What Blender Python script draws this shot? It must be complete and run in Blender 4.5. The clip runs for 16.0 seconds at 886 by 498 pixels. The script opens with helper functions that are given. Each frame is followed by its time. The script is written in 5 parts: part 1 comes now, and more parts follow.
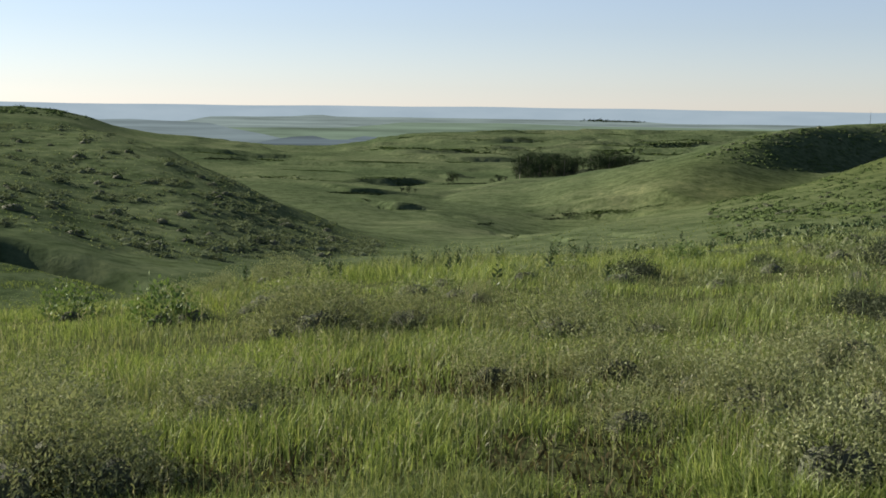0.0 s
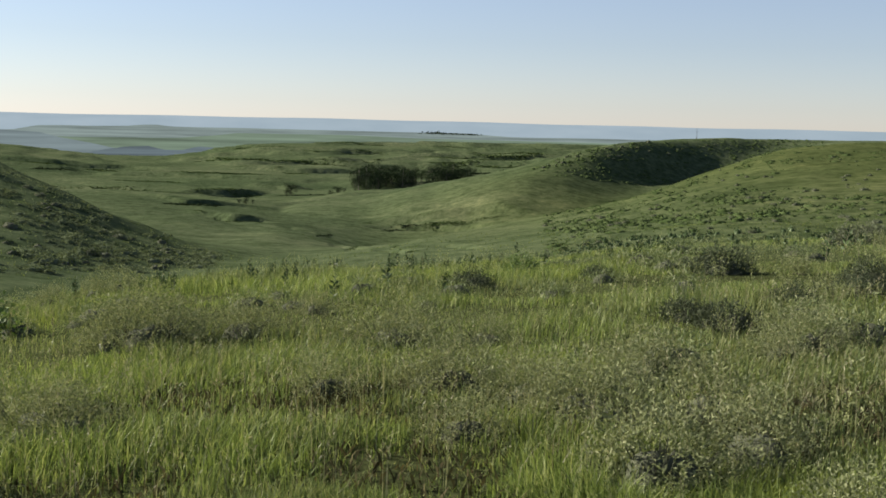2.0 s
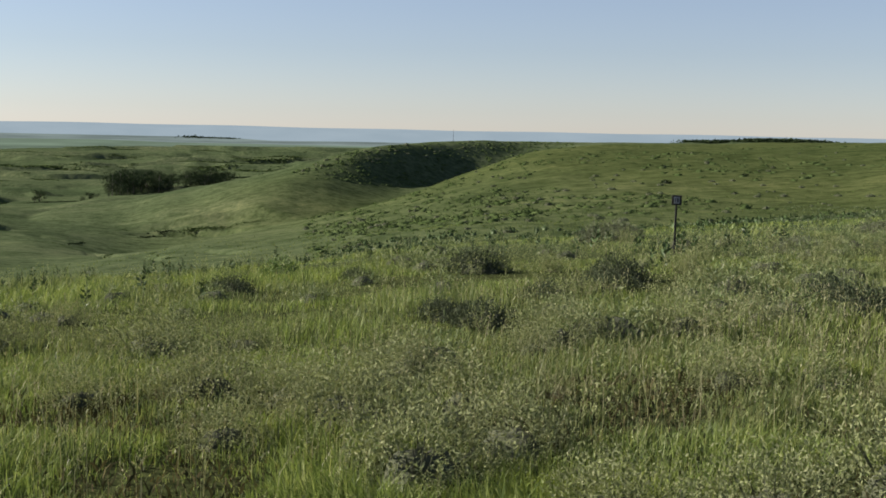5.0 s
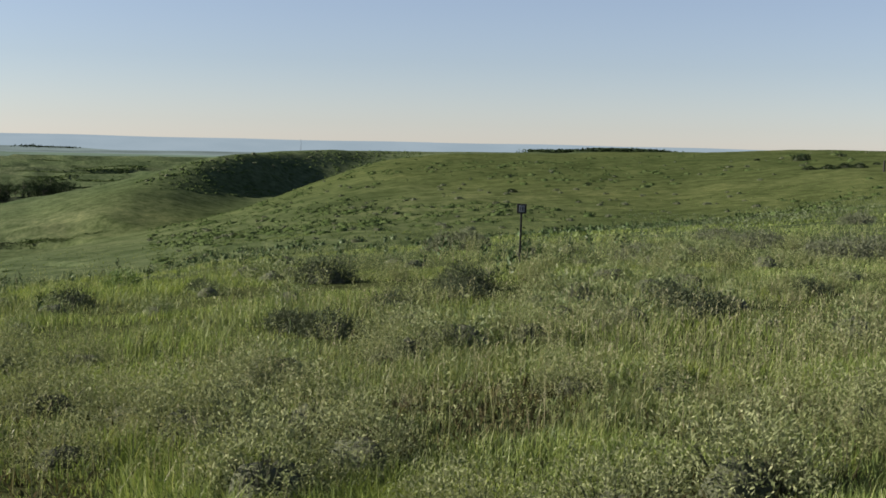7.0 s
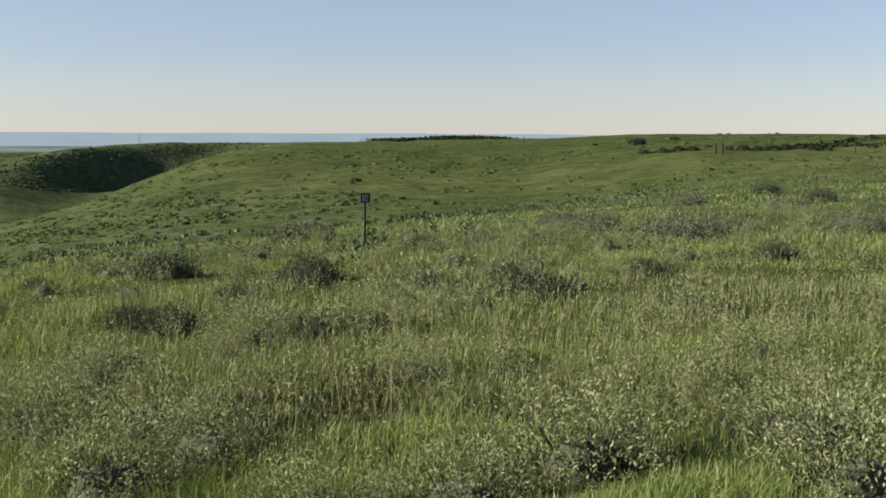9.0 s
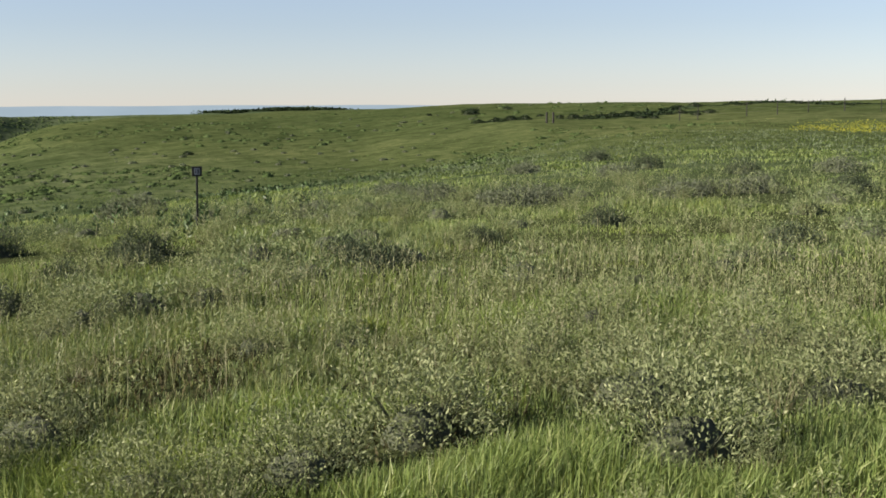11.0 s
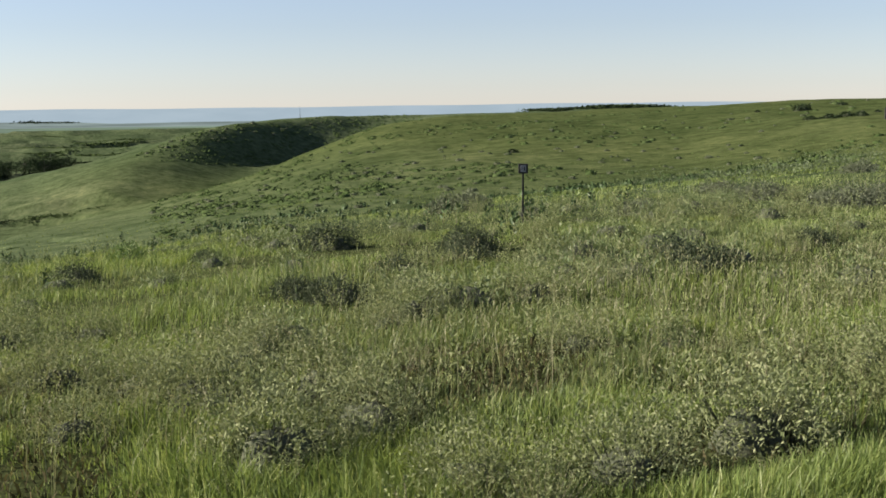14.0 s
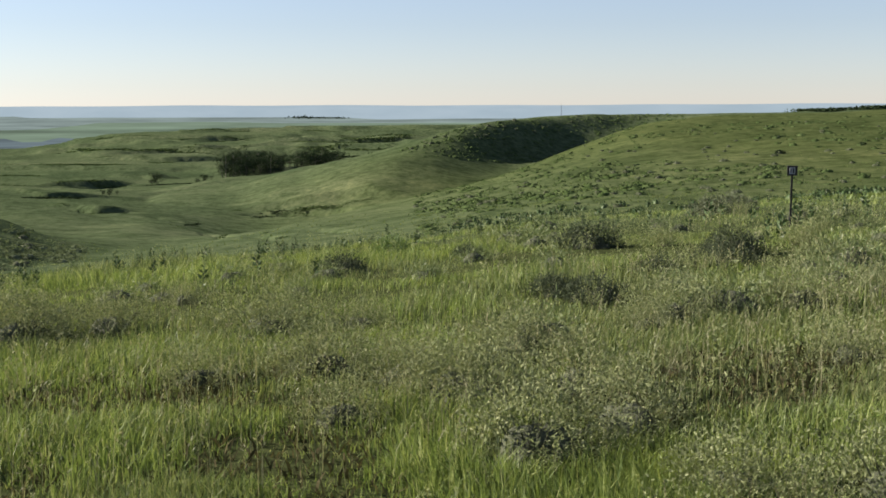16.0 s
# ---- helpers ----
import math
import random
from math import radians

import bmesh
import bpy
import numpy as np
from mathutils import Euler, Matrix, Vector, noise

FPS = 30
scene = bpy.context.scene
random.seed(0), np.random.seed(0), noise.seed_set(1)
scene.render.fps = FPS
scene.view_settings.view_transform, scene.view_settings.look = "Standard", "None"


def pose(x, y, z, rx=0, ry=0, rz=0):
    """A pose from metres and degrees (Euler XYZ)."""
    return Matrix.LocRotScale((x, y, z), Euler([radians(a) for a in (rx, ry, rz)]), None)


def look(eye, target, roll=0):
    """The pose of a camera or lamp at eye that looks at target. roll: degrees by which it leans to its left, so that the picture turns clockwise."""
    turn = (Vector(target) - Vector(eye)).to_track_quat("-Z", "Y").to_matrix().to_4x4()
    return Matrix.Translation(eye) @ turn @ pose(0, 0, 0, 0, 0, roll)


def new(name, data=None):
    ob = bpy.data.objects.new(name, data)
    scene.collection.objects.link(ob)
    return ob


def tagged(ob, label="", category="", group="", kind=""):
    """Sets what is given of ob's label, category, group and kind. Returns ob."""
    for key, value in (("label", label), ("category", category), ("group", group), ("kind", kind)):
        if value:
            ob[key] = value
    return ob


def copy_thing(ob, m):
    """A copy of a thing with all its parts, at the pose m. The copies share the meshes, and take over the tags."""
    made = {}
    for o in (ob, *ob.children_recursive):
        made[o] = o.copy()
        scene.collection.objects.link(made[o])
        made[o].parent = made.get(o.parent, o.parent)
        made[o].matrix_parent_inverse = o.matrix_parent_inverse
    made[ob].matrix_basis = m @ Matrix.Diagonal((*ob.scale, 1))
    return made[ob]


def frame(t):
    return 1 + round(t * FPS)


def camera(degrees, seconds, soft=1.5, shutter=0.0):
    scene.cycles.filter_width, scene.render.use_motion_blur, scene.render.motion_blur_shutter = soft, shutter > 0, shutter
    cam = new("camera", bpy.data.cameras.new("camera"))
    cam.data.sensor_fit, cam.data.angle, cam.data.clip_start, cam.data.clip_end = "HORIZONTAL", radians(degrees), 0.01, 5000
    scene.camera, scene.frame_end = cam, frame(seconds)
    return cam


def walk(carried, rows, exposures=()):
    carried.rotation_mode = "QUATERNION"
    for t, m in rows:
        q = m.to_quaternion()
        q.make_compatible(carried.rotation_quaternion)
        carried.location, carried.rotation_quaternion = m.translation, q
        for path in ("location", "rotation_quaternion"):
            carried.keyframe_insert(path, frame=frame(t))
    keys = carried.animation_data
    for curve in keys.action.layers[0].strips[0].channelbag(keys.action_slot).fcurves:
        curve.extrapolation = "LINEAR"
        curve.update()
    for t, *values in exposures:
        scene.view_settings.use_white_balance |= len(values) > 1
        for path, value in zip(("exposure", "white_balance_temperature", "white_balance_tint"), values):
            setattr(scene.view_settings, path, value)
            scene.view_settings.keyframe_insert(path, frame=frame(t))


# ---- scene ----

# ---------------------------------------------------------------- camera and its turn
cam = camera(38.8, 16.0, soft=1.7)
EYE = 1.6
ARM = 0.17   # the camera swings on a short arm round the carrier
# seconds, bearing to the right of +y, pitch up, roll (degrees)
TURNS = [
    (0.0, 0.00, -6.42, 0.69), (0.5, 1.63, -6.05, 0.77), (1.0, 3.49, -5.74, 0.77), (1.5, 5.41, -5.61, 1.01),
    (2.0, 7.36, -5.76, 1.30), (2.5, 9.25, -5.84, 1.35), (3.0, 11.04, -5.65, 1.32), (3.5, 12.73, -5.58, 1.22),
    (4.0, 14.41, -5.54, 1.30), (4.2, 15.16, -5.56, 1.27), (6.5, 23.56, -4.77, 1.12), (7.0, 25.12, -4.82, 1.22),
    (7.5, 27.00, -5.13, 1.28), (8.0, 29.21, -5.47, 0.91), (8.5, 30.54, -5.28, 0.25), (9.0, 32.15, -5.22, 0.26),
    (9.5, 34.42, -5.69, 0.50), (10.0, 36.65, -6.14, 0.24), (10.2, 37.47, -6.26, 0.02), (11.2, 39.70, -6.55, -0.25),
    (12.3, 36.52, -6.37, -0.50), (12.5, 35.09, -6.36, -0.70), (13.0, 31.27, -6.46, -0.85), (13.5, 28.40, -6.58, -0.91),
    (14.0, 24.97, -6.52, -0.75), (14.5, 21.16, -6.96, -0.20), (15.0, 18.51, -6.99, 0.06), (15.5, 16.17, -6.73, -0.03),
    (16.0, 13.23, -6.51, -0.24),
]
walk(cam, [(t, pose(ARM * math.sin(radians(b)), ARM * math.cos(radians(b)), EYE, 90 + p, 0, -b) @ pose(0, 0, 0, 0, 0, r))
           for t, b, p, r in TURNS], exposures=[(0.0, 1.66), (3.0, 1.60), (4.2, 1.54), (7.5, 1.52), (9.0, 1.60), (10.0, 1.70), (12.5, 1.74), (14.0, 1.78), (14.6, 1.92), (15.4, 1.92), (16.0, 1.78)])

# ---------------------------------------------------------------- world and sun
SUN_BEARING, SUN_HEIGHT = -62.0, 24.0   # low sun, ahead and to the left
world = bpy.data.worlds.new("sky")
scene.world = world
world.use_nodes = True
wt = world.node_tree
sky = wt.nodes.new("ShaderNodeTexSky")
sky.sky_type, sky.sun_disc = "NISHITA", False
sky.sun_elevation, sky.sun_rotation = radians(SUN_HEIGHT), radians(SUN_BEARING)
sky.altitude, sky.air_density, sky.dust_density, sky.ozone_density = 400, 1.0, 0.1, 2.6
wt.nodes["Background"].inputs[1].default_value = 0.0362
pale_sky = wt.nodes.new("ShaderNodeHueSaturation")
pale_sky.inputs["Saturation"].default_value = 0.70
cool = wt.nodes.new("ShaderNodeMix")
cool.data_type, cool.blend_type = "RGBA", "MULTIPLY"
cool.inputs[0].default_value, cool.inputs[7].default_value = 1.0, (0.95, 0.97, 1.12, 1)
wt.links.new(pale_sky.outputs[0], cool.inputs[6])
wt.links.new(sky.outputs[0], pale_sky.inputs["Color"])
wt.links.new(cool.outputs[2], wt.nodes["Background"].inputs[0])

lamp = bpy.data.lights.new("sun", "SUN")
lamp.energy, lamp.angle, lamp.color = 4.0, radians(0.6), (1.0, 0.91, 0.76)
sun = new("sun", lamp)
sb, sh = radians(SUN_BEARING), radians(SUN_HEIGHT)
sun.matrix_world = look((0, 0, 50), Vector((0, 0, 50)) - Vector((math.sin(sb) * math.cos(sh), math.cos(sb) * math.cos(sh), math.sin(sh))))


# ---------------------------------------------------------------- materials
def tree_of(name):
    m = bpy.data.materials.new(name)
    m.use_nodes = True
    t = m.node_tree
    for n in list(t.nodes):
        t.nodes.remove(n)
    return m, t, t.nodes.new("ShaderNodeOutputMaterial")


def put(t, kind, **values):
    n = t.nodes.new(kind)
    for k, v in values.items():
        n.inputs[k.replace("_", " ")].default_value = v
    return n


def noise_at(t, scale, detail=3.0, rough=0.55, vector=None):
    n = put(t, "ShaderNodeTexNoise", Scale=scale, Detail=detail, Roughness=rough)
    if vector is None:
        g = t.nodes.new("ShaderNodeNewGeometry")
        vector = g.outputs["Position"]
    t.links.new(vector, n.inputs["Vector"])
    return n.outputs[0]


def ramp(t, fac, stops):
    r = t.nodes.new("ShaderNodeValToRGB")
    while len(r.color_ramp.elements) < len(stops):
        r.color_ramp.elements.new(0.5)
    for e, (p, c) in zip(r.color_ramp.elements, stops):
        e.position, e.color = p, (*c, 1)
    t.links.new(fac, r.inputs[0])
    return r.outputs[0]


def mix(t, fac, a, b, blend="MIX"):
    n = t.nodes.new("ShaderNodeMix")
    n.data_type, n.blend_type = "RGBA", blend
    for value, socket in ((fac, n.inputs[0]), (a, n.inputs[6]), (b, n.inputs[7])):
        if isinstance(value, (int, float)):
            socket.default_value = value
        elif isinstance(value, tuple):
            socket.default_value = (*value, 1)
        else:
            t.links.new(value, socket)
    return n.outputs[2]


def leafy(name, stops, patch=None, through_light=0.35, gloss=0.04, island=True, patch_scale=0.35):
    """Foliage: a hue for each blade or leaf, broad patches of another hue, and light through the leaf."""
    m, t, out = tree_of(name)
    if island:
        fac = t.nodes.new("ShaderNodeNewGeometry").outputs["Random Per Island"]
    else:
        fac = t.nodes.new("ShaderNodeObjectInfo").outputs["Random"]
    colour = ramp(t, fac, stops)
    if patch:
        where = ramp(t, noise_at(t, patch_scale, 4, 0.6), [(0.46, (0, 0, 0)), (0.56, (1, 1, 1))])
        colour = mix(t, where, colour, ramp(t, fac, patch))
        lush = ramp(t, noise_at(t, patch_scale * 1.7, 3, 0.5), [(0.61, (0, 0, 0)), (0.72, (0.8, 0.8, 0.8))])
        colour = mix(t, lush, colour, (0.20, 0.245, 0.045))
    d = t.nodes.new("ShaderNodeBsdfDiffuse")
    l = t.nodes.new("ShaderNodeBsdfTranslucent")
    g = put(t, "ShaderNodeBsdfGlossy", Roughness=0.45)
    a = put(t, "ShaderNodeMixShader", Fac=through_light)
    b = put(t, "ShaderNodeMixShader", Fac=gloss)
    t.links.new(colour, d.inputs[0])
    t.links.new(mix(t, 1.0, colour, (1.0, 1.0, 0.66), "MULTIPLY"), l.inputs[0])
    t.links.new(d.outputs[0], a.inputs[1])
    t.links.new(l.outputs[0], a.inputs[2])
    t.links.new(a.outputs[0], b.inputs[1])
    t.links.new(g.outputs[0], b.inputs[2])
    t.links.new(b.outputs[0], out.inputs[0])
    return m


def solid(name, stops, scale=6.0, rough=0.7, metal=0.0, bump=0.2):
    m, t, out = tree_of(name)
    c = t.nodes.new("ShaderNodeTexCoord").outputs["Object"]
    p = put(t, "ShaderNodeBsdfPrincipled", Roughness=rough, Metallic=metal)
    n = noise_at(t, scale, 5, 0.6, c)
    t.links.new(ramp(t, n, stops), p.inputs["Base Color"])
    b = put(t, "ShaderNodeBump", Strength=bump, Distance=0.02)
    t.links.new(noise_at(t, scale * 6, 3, 0.6, c), b.inputs["Height"])
    t.links.new(b.outputs[0], p.inputs["Normal"])
    t.links.new(p.outputs[0], out.inputs[0])
    return m


def prairie_ground():
    """Grazed green sod on the hills; thatch and soil where the tall grass stands, darkened for its shade."""
    m, t, out = tree_of("prairie_sod")
    # blue raised throughout the sod to suggest haze over the valley
    big = ramp(t, noise_at(t, 0.012, 6, 0.62), [(0.35, (0.056, 0.077, 0.039)), (0.52, (0.075, 0.096, 0.050)), (0.70, (0.106, 0.123, 0.070))])
    mid = ramp(t, noise_at(t, 0.11, 5, 0.65), [(0.34, (0.66, 0.71, 0.68)), (0.58, (1.0, 1.0, 1.0)), (0.78, (1.24, 1.17, 1.12))])
    fine = ramp(t, noise_at(t, 1.3, 5, 0.7), [(0.32, (0.58, 0.62, 0.58)), (0.55, (1.0, 1.0, 1.0)), (0.80, (1.34, 1.26, 1.18))])
    tufts = ramp(t, noise_at(t, 0.5, 4, 0.6), [(0.36, (0.60, 0.66, 0.58)), (0.52, (1.0, 1.0, 1.0)), (0.68, (1.30, 1.22, 1.20))])
    colour = mix(t, 1.0, mix(t, 0.8, big, mid, "MULTIPLY"), mix(t, 0.85, fine, tufts, "MULTIPLY"), "MULTIPLY")
    # near thatch colour also stands for the shade in the grass gaps
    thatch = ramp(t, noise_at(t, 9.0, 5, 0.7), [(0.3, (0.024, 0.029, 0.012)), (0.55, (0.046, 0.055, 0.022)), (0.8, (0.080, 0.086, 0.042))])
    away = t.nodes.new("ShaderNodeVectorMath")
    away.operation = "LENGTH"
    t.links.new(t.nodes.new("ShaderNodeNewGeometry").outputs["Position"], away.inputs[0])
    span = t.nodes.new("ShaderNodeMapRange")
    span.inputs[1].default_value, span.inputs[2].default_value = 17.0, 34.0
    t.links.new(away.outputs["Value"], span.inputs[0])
    east = t.nodes.new("ShaderNodeMapRange")
    east.inputs[1].default_value, east.inputs[2].default_value = 8.0, 55.0
    apart = t.nodes.new("ShaderNodeSeparateXYZ")
    t.links.new(t.nodes.new("ShaderNodeNewGeometry").outputs["Position"], apart.inputs[0])
    t.links.new(apart.outputs[0], east.inputs[0])
    upland = mix(t, 1.0, colour, (1.0, 0.94, 0.72), "MULTIPLY")
    near = t.nodes.new("ShaderNodeMapRange")
    near.inputs[1].default_value, near.inputs[2].default_value, near.inputs[3].default_value, near.inputs[4].default_value = 200.0, 300.0, 1.0, 0.0
    t.links.new(away.outputs["Value"], near.inputs[0])
    both = t.nodes.new("ShaderNodeMath")
    both.operation = "MULTIPLY"
    t.links.new(east.outputs[0], both.inputs[0])
    t.links.new(near.outputs[0], both.inputs[1])
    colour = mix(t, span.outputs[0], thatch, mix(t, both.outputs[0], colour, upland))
    d = put(t, "ShaderNodeBsdfDiffuse", Roughness=0.0)
    b = put(t, "ShaderNodeBump", Strength=0.3, Distance=0.25)
    t.links.new(noise_at(t, 1.6, 6, 0.7), b.inputs["Height"])
    t.links.new(colour, d.inputs[0])
    t.links.new(b.outputs[0], d.inputs["Normal"])
    t.links.new(d.outputs[0], out.inputs[0])
    return m


# Haze is painted into the far ridge as a pale blue glow.
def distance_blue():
    m, t, out = tree_of("far_hills_haze_glow")
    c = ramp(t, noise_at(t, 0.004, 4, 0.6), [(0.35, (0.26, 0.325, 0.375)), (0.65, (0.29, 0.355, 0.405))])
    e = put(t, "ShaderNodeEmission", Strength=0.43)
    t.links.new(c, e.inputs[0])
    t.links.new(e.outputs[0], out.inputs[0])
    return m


SOD = prairie_ground()
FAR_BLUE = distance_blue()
GRASS = leafy("grass_blade", [(0.0, (0.068, 0.104, 0.030)), (0.35, (0.130, 0.176, 0.050)), (0.8, (0.200, 0.255, 0.078)), (1.0, (0.31, 0.33, 0.14))],
              [(0.0, (0.066, 0.098, 0.036)), (0.5, (0.130, 0.166, 0.062)), (1.0, (0.240, 0.256, 0.115))], 0.34, 0.015)
FAR_GRASS = leafy("far_grass_tuft", [(0.0, (0.072, 0.104, 0.034)), (0.6, (0.106, 0.140, 0.048)), (1.0, (0.148, 0.175, 0.068))], None, 0.4, 0.0)
# pale blue-green puts a veil of haze into the long hill's tufts
HAZE_GRASS = leafy("haze_pale_tuft", [(0.0, (0.10, 0.128, 0.070)), (0.6, (0.125, 0.155, 0.088)), (1.0, (0.155, 0.185, 0.11))], None, 0.4, 0.0)
THATCH = leafy("dead_thatch", [(0.0, (0.038, 0.038, 0.020)), (0.6, (0.062, 0.058, 0.030)), (1.0, (0.115, 0.10, 0.055))], None, 0.25, 0.0)
SEED = leafy("seed_head", [(0.0, (0.16, 0.178, 0.082)), (0.6, (0.21, 0.215, 0.115)), (1.0, (0.30, 0.28, 0.18))], None, 0.3, 0.02)
SAGE = leafy("sage_leaf", [(0.0, (0.100, 0.124, 0.050)), (0.5, (0.182, 0.208, 0.094)), (0.85, (0.230, 0.254, 0.120)), (1.0, (0.31, 0.32, 0.175))], None, 0.27, 0.01)
LEAD = leafy("leadplant_leaf", [(0.0, (0.050, 0.066, 0.038)), (0.6, (0.066, 0.081, 0.048)), (1.0, (0.100, 0.110, 0.074))], None, 0.12, 0.0)
GREY_LEAF = leafy("grey_leadplant_leaf", [(0.0, (0.086, 0.100, 0.064)), (0.6, (0.112, 0.126, 0.084)), (1.0, (0.155, 0.162, 0.118))], None, 0.15, 0.0)
BUNCH_LEAF = leafy("forb_bunch_leaf", [(0.0, (0.075, 0.108, 0.042)), (0.5, (0.120, 0.155, 0.066)), (1.0, (0.205, 0.232, 0.112))], None, 0.26, 0.02)
SILVER = leafy("silver_sage_leaf", [(0.0, (0.105, 0.126, 0.060)), (0.5, (0.190, 0.212, 0.112)), (0.85, (0.236, 0.258, 0.138)), (1.0, (0.31, 0.32, 0.19))], None, 0.25, 0.0)
BROAD = leafy("broad_leaf", [(0.0, (0.075, 0.125, 0.035)), (0.6, (0.110, 0.165, 0.050)), (1.0, (0.17, 0.215, 0.09))], None, 0.25, 0.02)
CLOVER = leafy("sweet_clover", [(0.0, (0.20, 0.23, 0.04)), (0.6, (0.27, 0.27, 0.045)), (1.0, (0.36, 0.33, 0.06))], None, 0.35, 0.0)
HILL_SAGE = leafy("hillside_sage_leaf", [(0.0, (0.082, 0.106, 0.058)), (0.6, (0.104, 0.128, 0.074)), (1.0, (0.135, 0.160, 0.098))], None, 0.2, 0.0)
HILL_BUSH = leafy("hillside_bush_leaf", [(0.0, (0.050, 0.074, 0.026)), (0.6, (0.062, 0.090, 0.033)), (1.0, (0.080, 0.108, 0.044))], None, 0.08, 0.0)
MILKWEED = leafy("milkweed_leaf", [(0.0, (0.034, 0.058, 0.020)), (0.6, (0.048, 0.078, 0.028)), (1.0, (0.070, 0.105, 0.042))], None, 0.08, 0.02)
TREE_LEAF = leafy("tree_leaf", [(0.0, (0.020, 0.031, 0.016)), (0.6, (0.028, 0.042, 0.021)), (1.0, (0.040, 0.056, 0.028))], None, 0.08, 0.0)
STEM = solid("plant_stem", [(0.3, (0.09, 0.08, 0.04)), (0.7, (0.15, 0.13, 0.07))], 20)
# for bush stems, and for dark hearts that stand for the shade inside
SHADE_TWIGS = solid("shade_dark_twigs", [(0.3, (0.040, 0.047, 0.024)), (0.7, (0.085, 0.095, 0.050))], 30, 0.9, 0, 0.8)
BARK = solid("bark", [(0.3, (0.05, 0.045, 0.035)), (0.7, (0.11, 0.10, 0.08))], 8, 0.9, 0, 0.6)
POST = solid("weathered_post", [(0.3, (0.012, 0.011, 0.010)), (0.7, (0.030, 0.027, 0.022))], 14, 0.9, 0, 0.5)
WIRE = solid("dull_wire", [(0.3, (0.15, 0.14, 0.13)), (0.7, (0.25, 0.23, 0.21))], 9, 0.5, 0.8)
DARK_PAINT = solid("dark_brown_paint", [(0.3, (0.008, 0.0075, 0.007)), (0.7, (0.017, 0.015, 0.013))], 30, 0.75, 0, 0.15)
PALE_PLATE = solid("grey_plate", [(0.3, (0.20, 0.20, 0.21)), (0.7, (0.28, 0.28, 0.29))], 25, 0.5, 0, 0.1)

# ---------------------------------------------------------------- the lie of the land
# Each line: bearings, then distance and the slope angle at which it stands from the eye.
NEAR_B = (-180, -60, -26, -16, -12.4, -9.8, -4.7, 0.4, 5.6, 9.4, 13.1, 15.3, 20.4, 24, 28, 32, 36, 40.6, 46, 51, 58, 180)
NEAR_K = (.0004, .0036, .0041, .0040, .0037, .0032, .0027, .0023, .00213, .00193, .0017, .00145, .00124, .0011, .00085, .00072, .0006, .0004, .0002, .00005, 0, 0)
LINES = []


def land(dist, tilt):
    """One line of the land all round: its distance, and the slope angle from the eye, by bearing."""
    LINES.extend((dist, tilt))


# hollow beyond the brow
land(((-180, 60), (-60, 40), (-26, 38), (-12, 40), (0, 45), (10, 52), (20, 58), (28, 68), (36, 80), (41, 85), (180, 85)),
     ((-180, -2), (-60, -9.6), (-26, -9.8), (-12, -9.4), (-6, -8.3), (0, -7.5), (10, -6.5), (20, -5.4), (28, -4.25), (36, -3.2), (41, -2.3), (46, -1.6), (51, -1.2), (58, -1.05), (180, -1.05)))
# foot of the hills
land(((-180, 80), (-26, 58), (-12, 60), (-6, 70), (0, 80), (10, 95), (20, 105), (28, 110), (36, 115), (180, 115)),
     ((-180, -1.6), (-60, -5.2), (-26, -5.6), (-19.5, -5.75), (-17.2, -6.1), (-14.8, -6.75), (-12.4, -7.2), (-9, -7.1), (-5, -6.9), (0, -6.4), (10, -5.15), (20, -2.95), (28, -2.1), (36, -1.7), (44, -.78), (50, -.76), (56, -.5), (180, -.5)))
# first ridge: left hill, then the valley's lip, then the near spur and the right-hand upland
land(((-180, 175), (-60, 175), (-26, 172), (-19.4, 156), (-16, 136), (-11, 108), (-6, 94), (-3.5, 99), (0, 115), (5.2, 140), (9, 150), (15.4, 160), (20.3, 170), (25, 190), (30, 200), (36, 200), (41, 190), (46, 175), (51, 165), (180, 165)),
     ((-180, -1), (-60, -.3), (-26, -.5), (-19.4, -.82), (-15.9, -1.11), (-13.3, -1.76), (-11.1, -2.63), (-8.6, -3.88), (-6, -5.15), (-3.5, -5.9), (0, -5.95), (5.2, -5.65), (9, -4.79), (12.9, -4.0), (15.4, -3.38), (17.9, -2.49), (20.3, -1.59), (21.5, -1.13), (22.7, -.78), (25, -.54), (30, -.42), (36, -.22), (41, -.04), (46, .03), (51, .10), (56, .08), (180, .08)))
# second hollow
land(((-180, 225), (-60, 225), (-20, 205), (-14, 172), (-8.6, 140), (-3.5, 140), (0, 190), (5, 200), (13, 200), (16, 212), (18, 222), (21, 240), (25, 260), (180, 260)),
     ((-180, -2), (-60, -3), (-11, -4.3), (-8.6, -5), (-3.5, -5.6), (0, -4.85), (5, -5.6), (9, -5.0), (13, -4.5), (16, -4.1), (18, -3.3), (20.3, -2.6), (22.7, -1.4), (25, -.7), (30, -.40), (36, -.22), (46, -.3), (180, -.4)))
# lit foot of the second ridge
land(((-180, 290), (0, 265), (5, 255), (9, 250), (11.3, 250), (14.3, 262), (16.6, 275), (20, 304), (23, 336), (30, 330), (180, 330)),
     ((-180, -2), (-60, -3), (-8, -3.47), (0, -4.06), (5, -4.0), (9, -3.0), (11.3, -2.3), (13, -2.35), (14.3, -2.5), (16.6, -2.75), (18, -2.5), (20, -2.0), (22, -1.2), (25, -.55), (30, -.36), (36, -.22), (46, -.25), (180, -.35)))
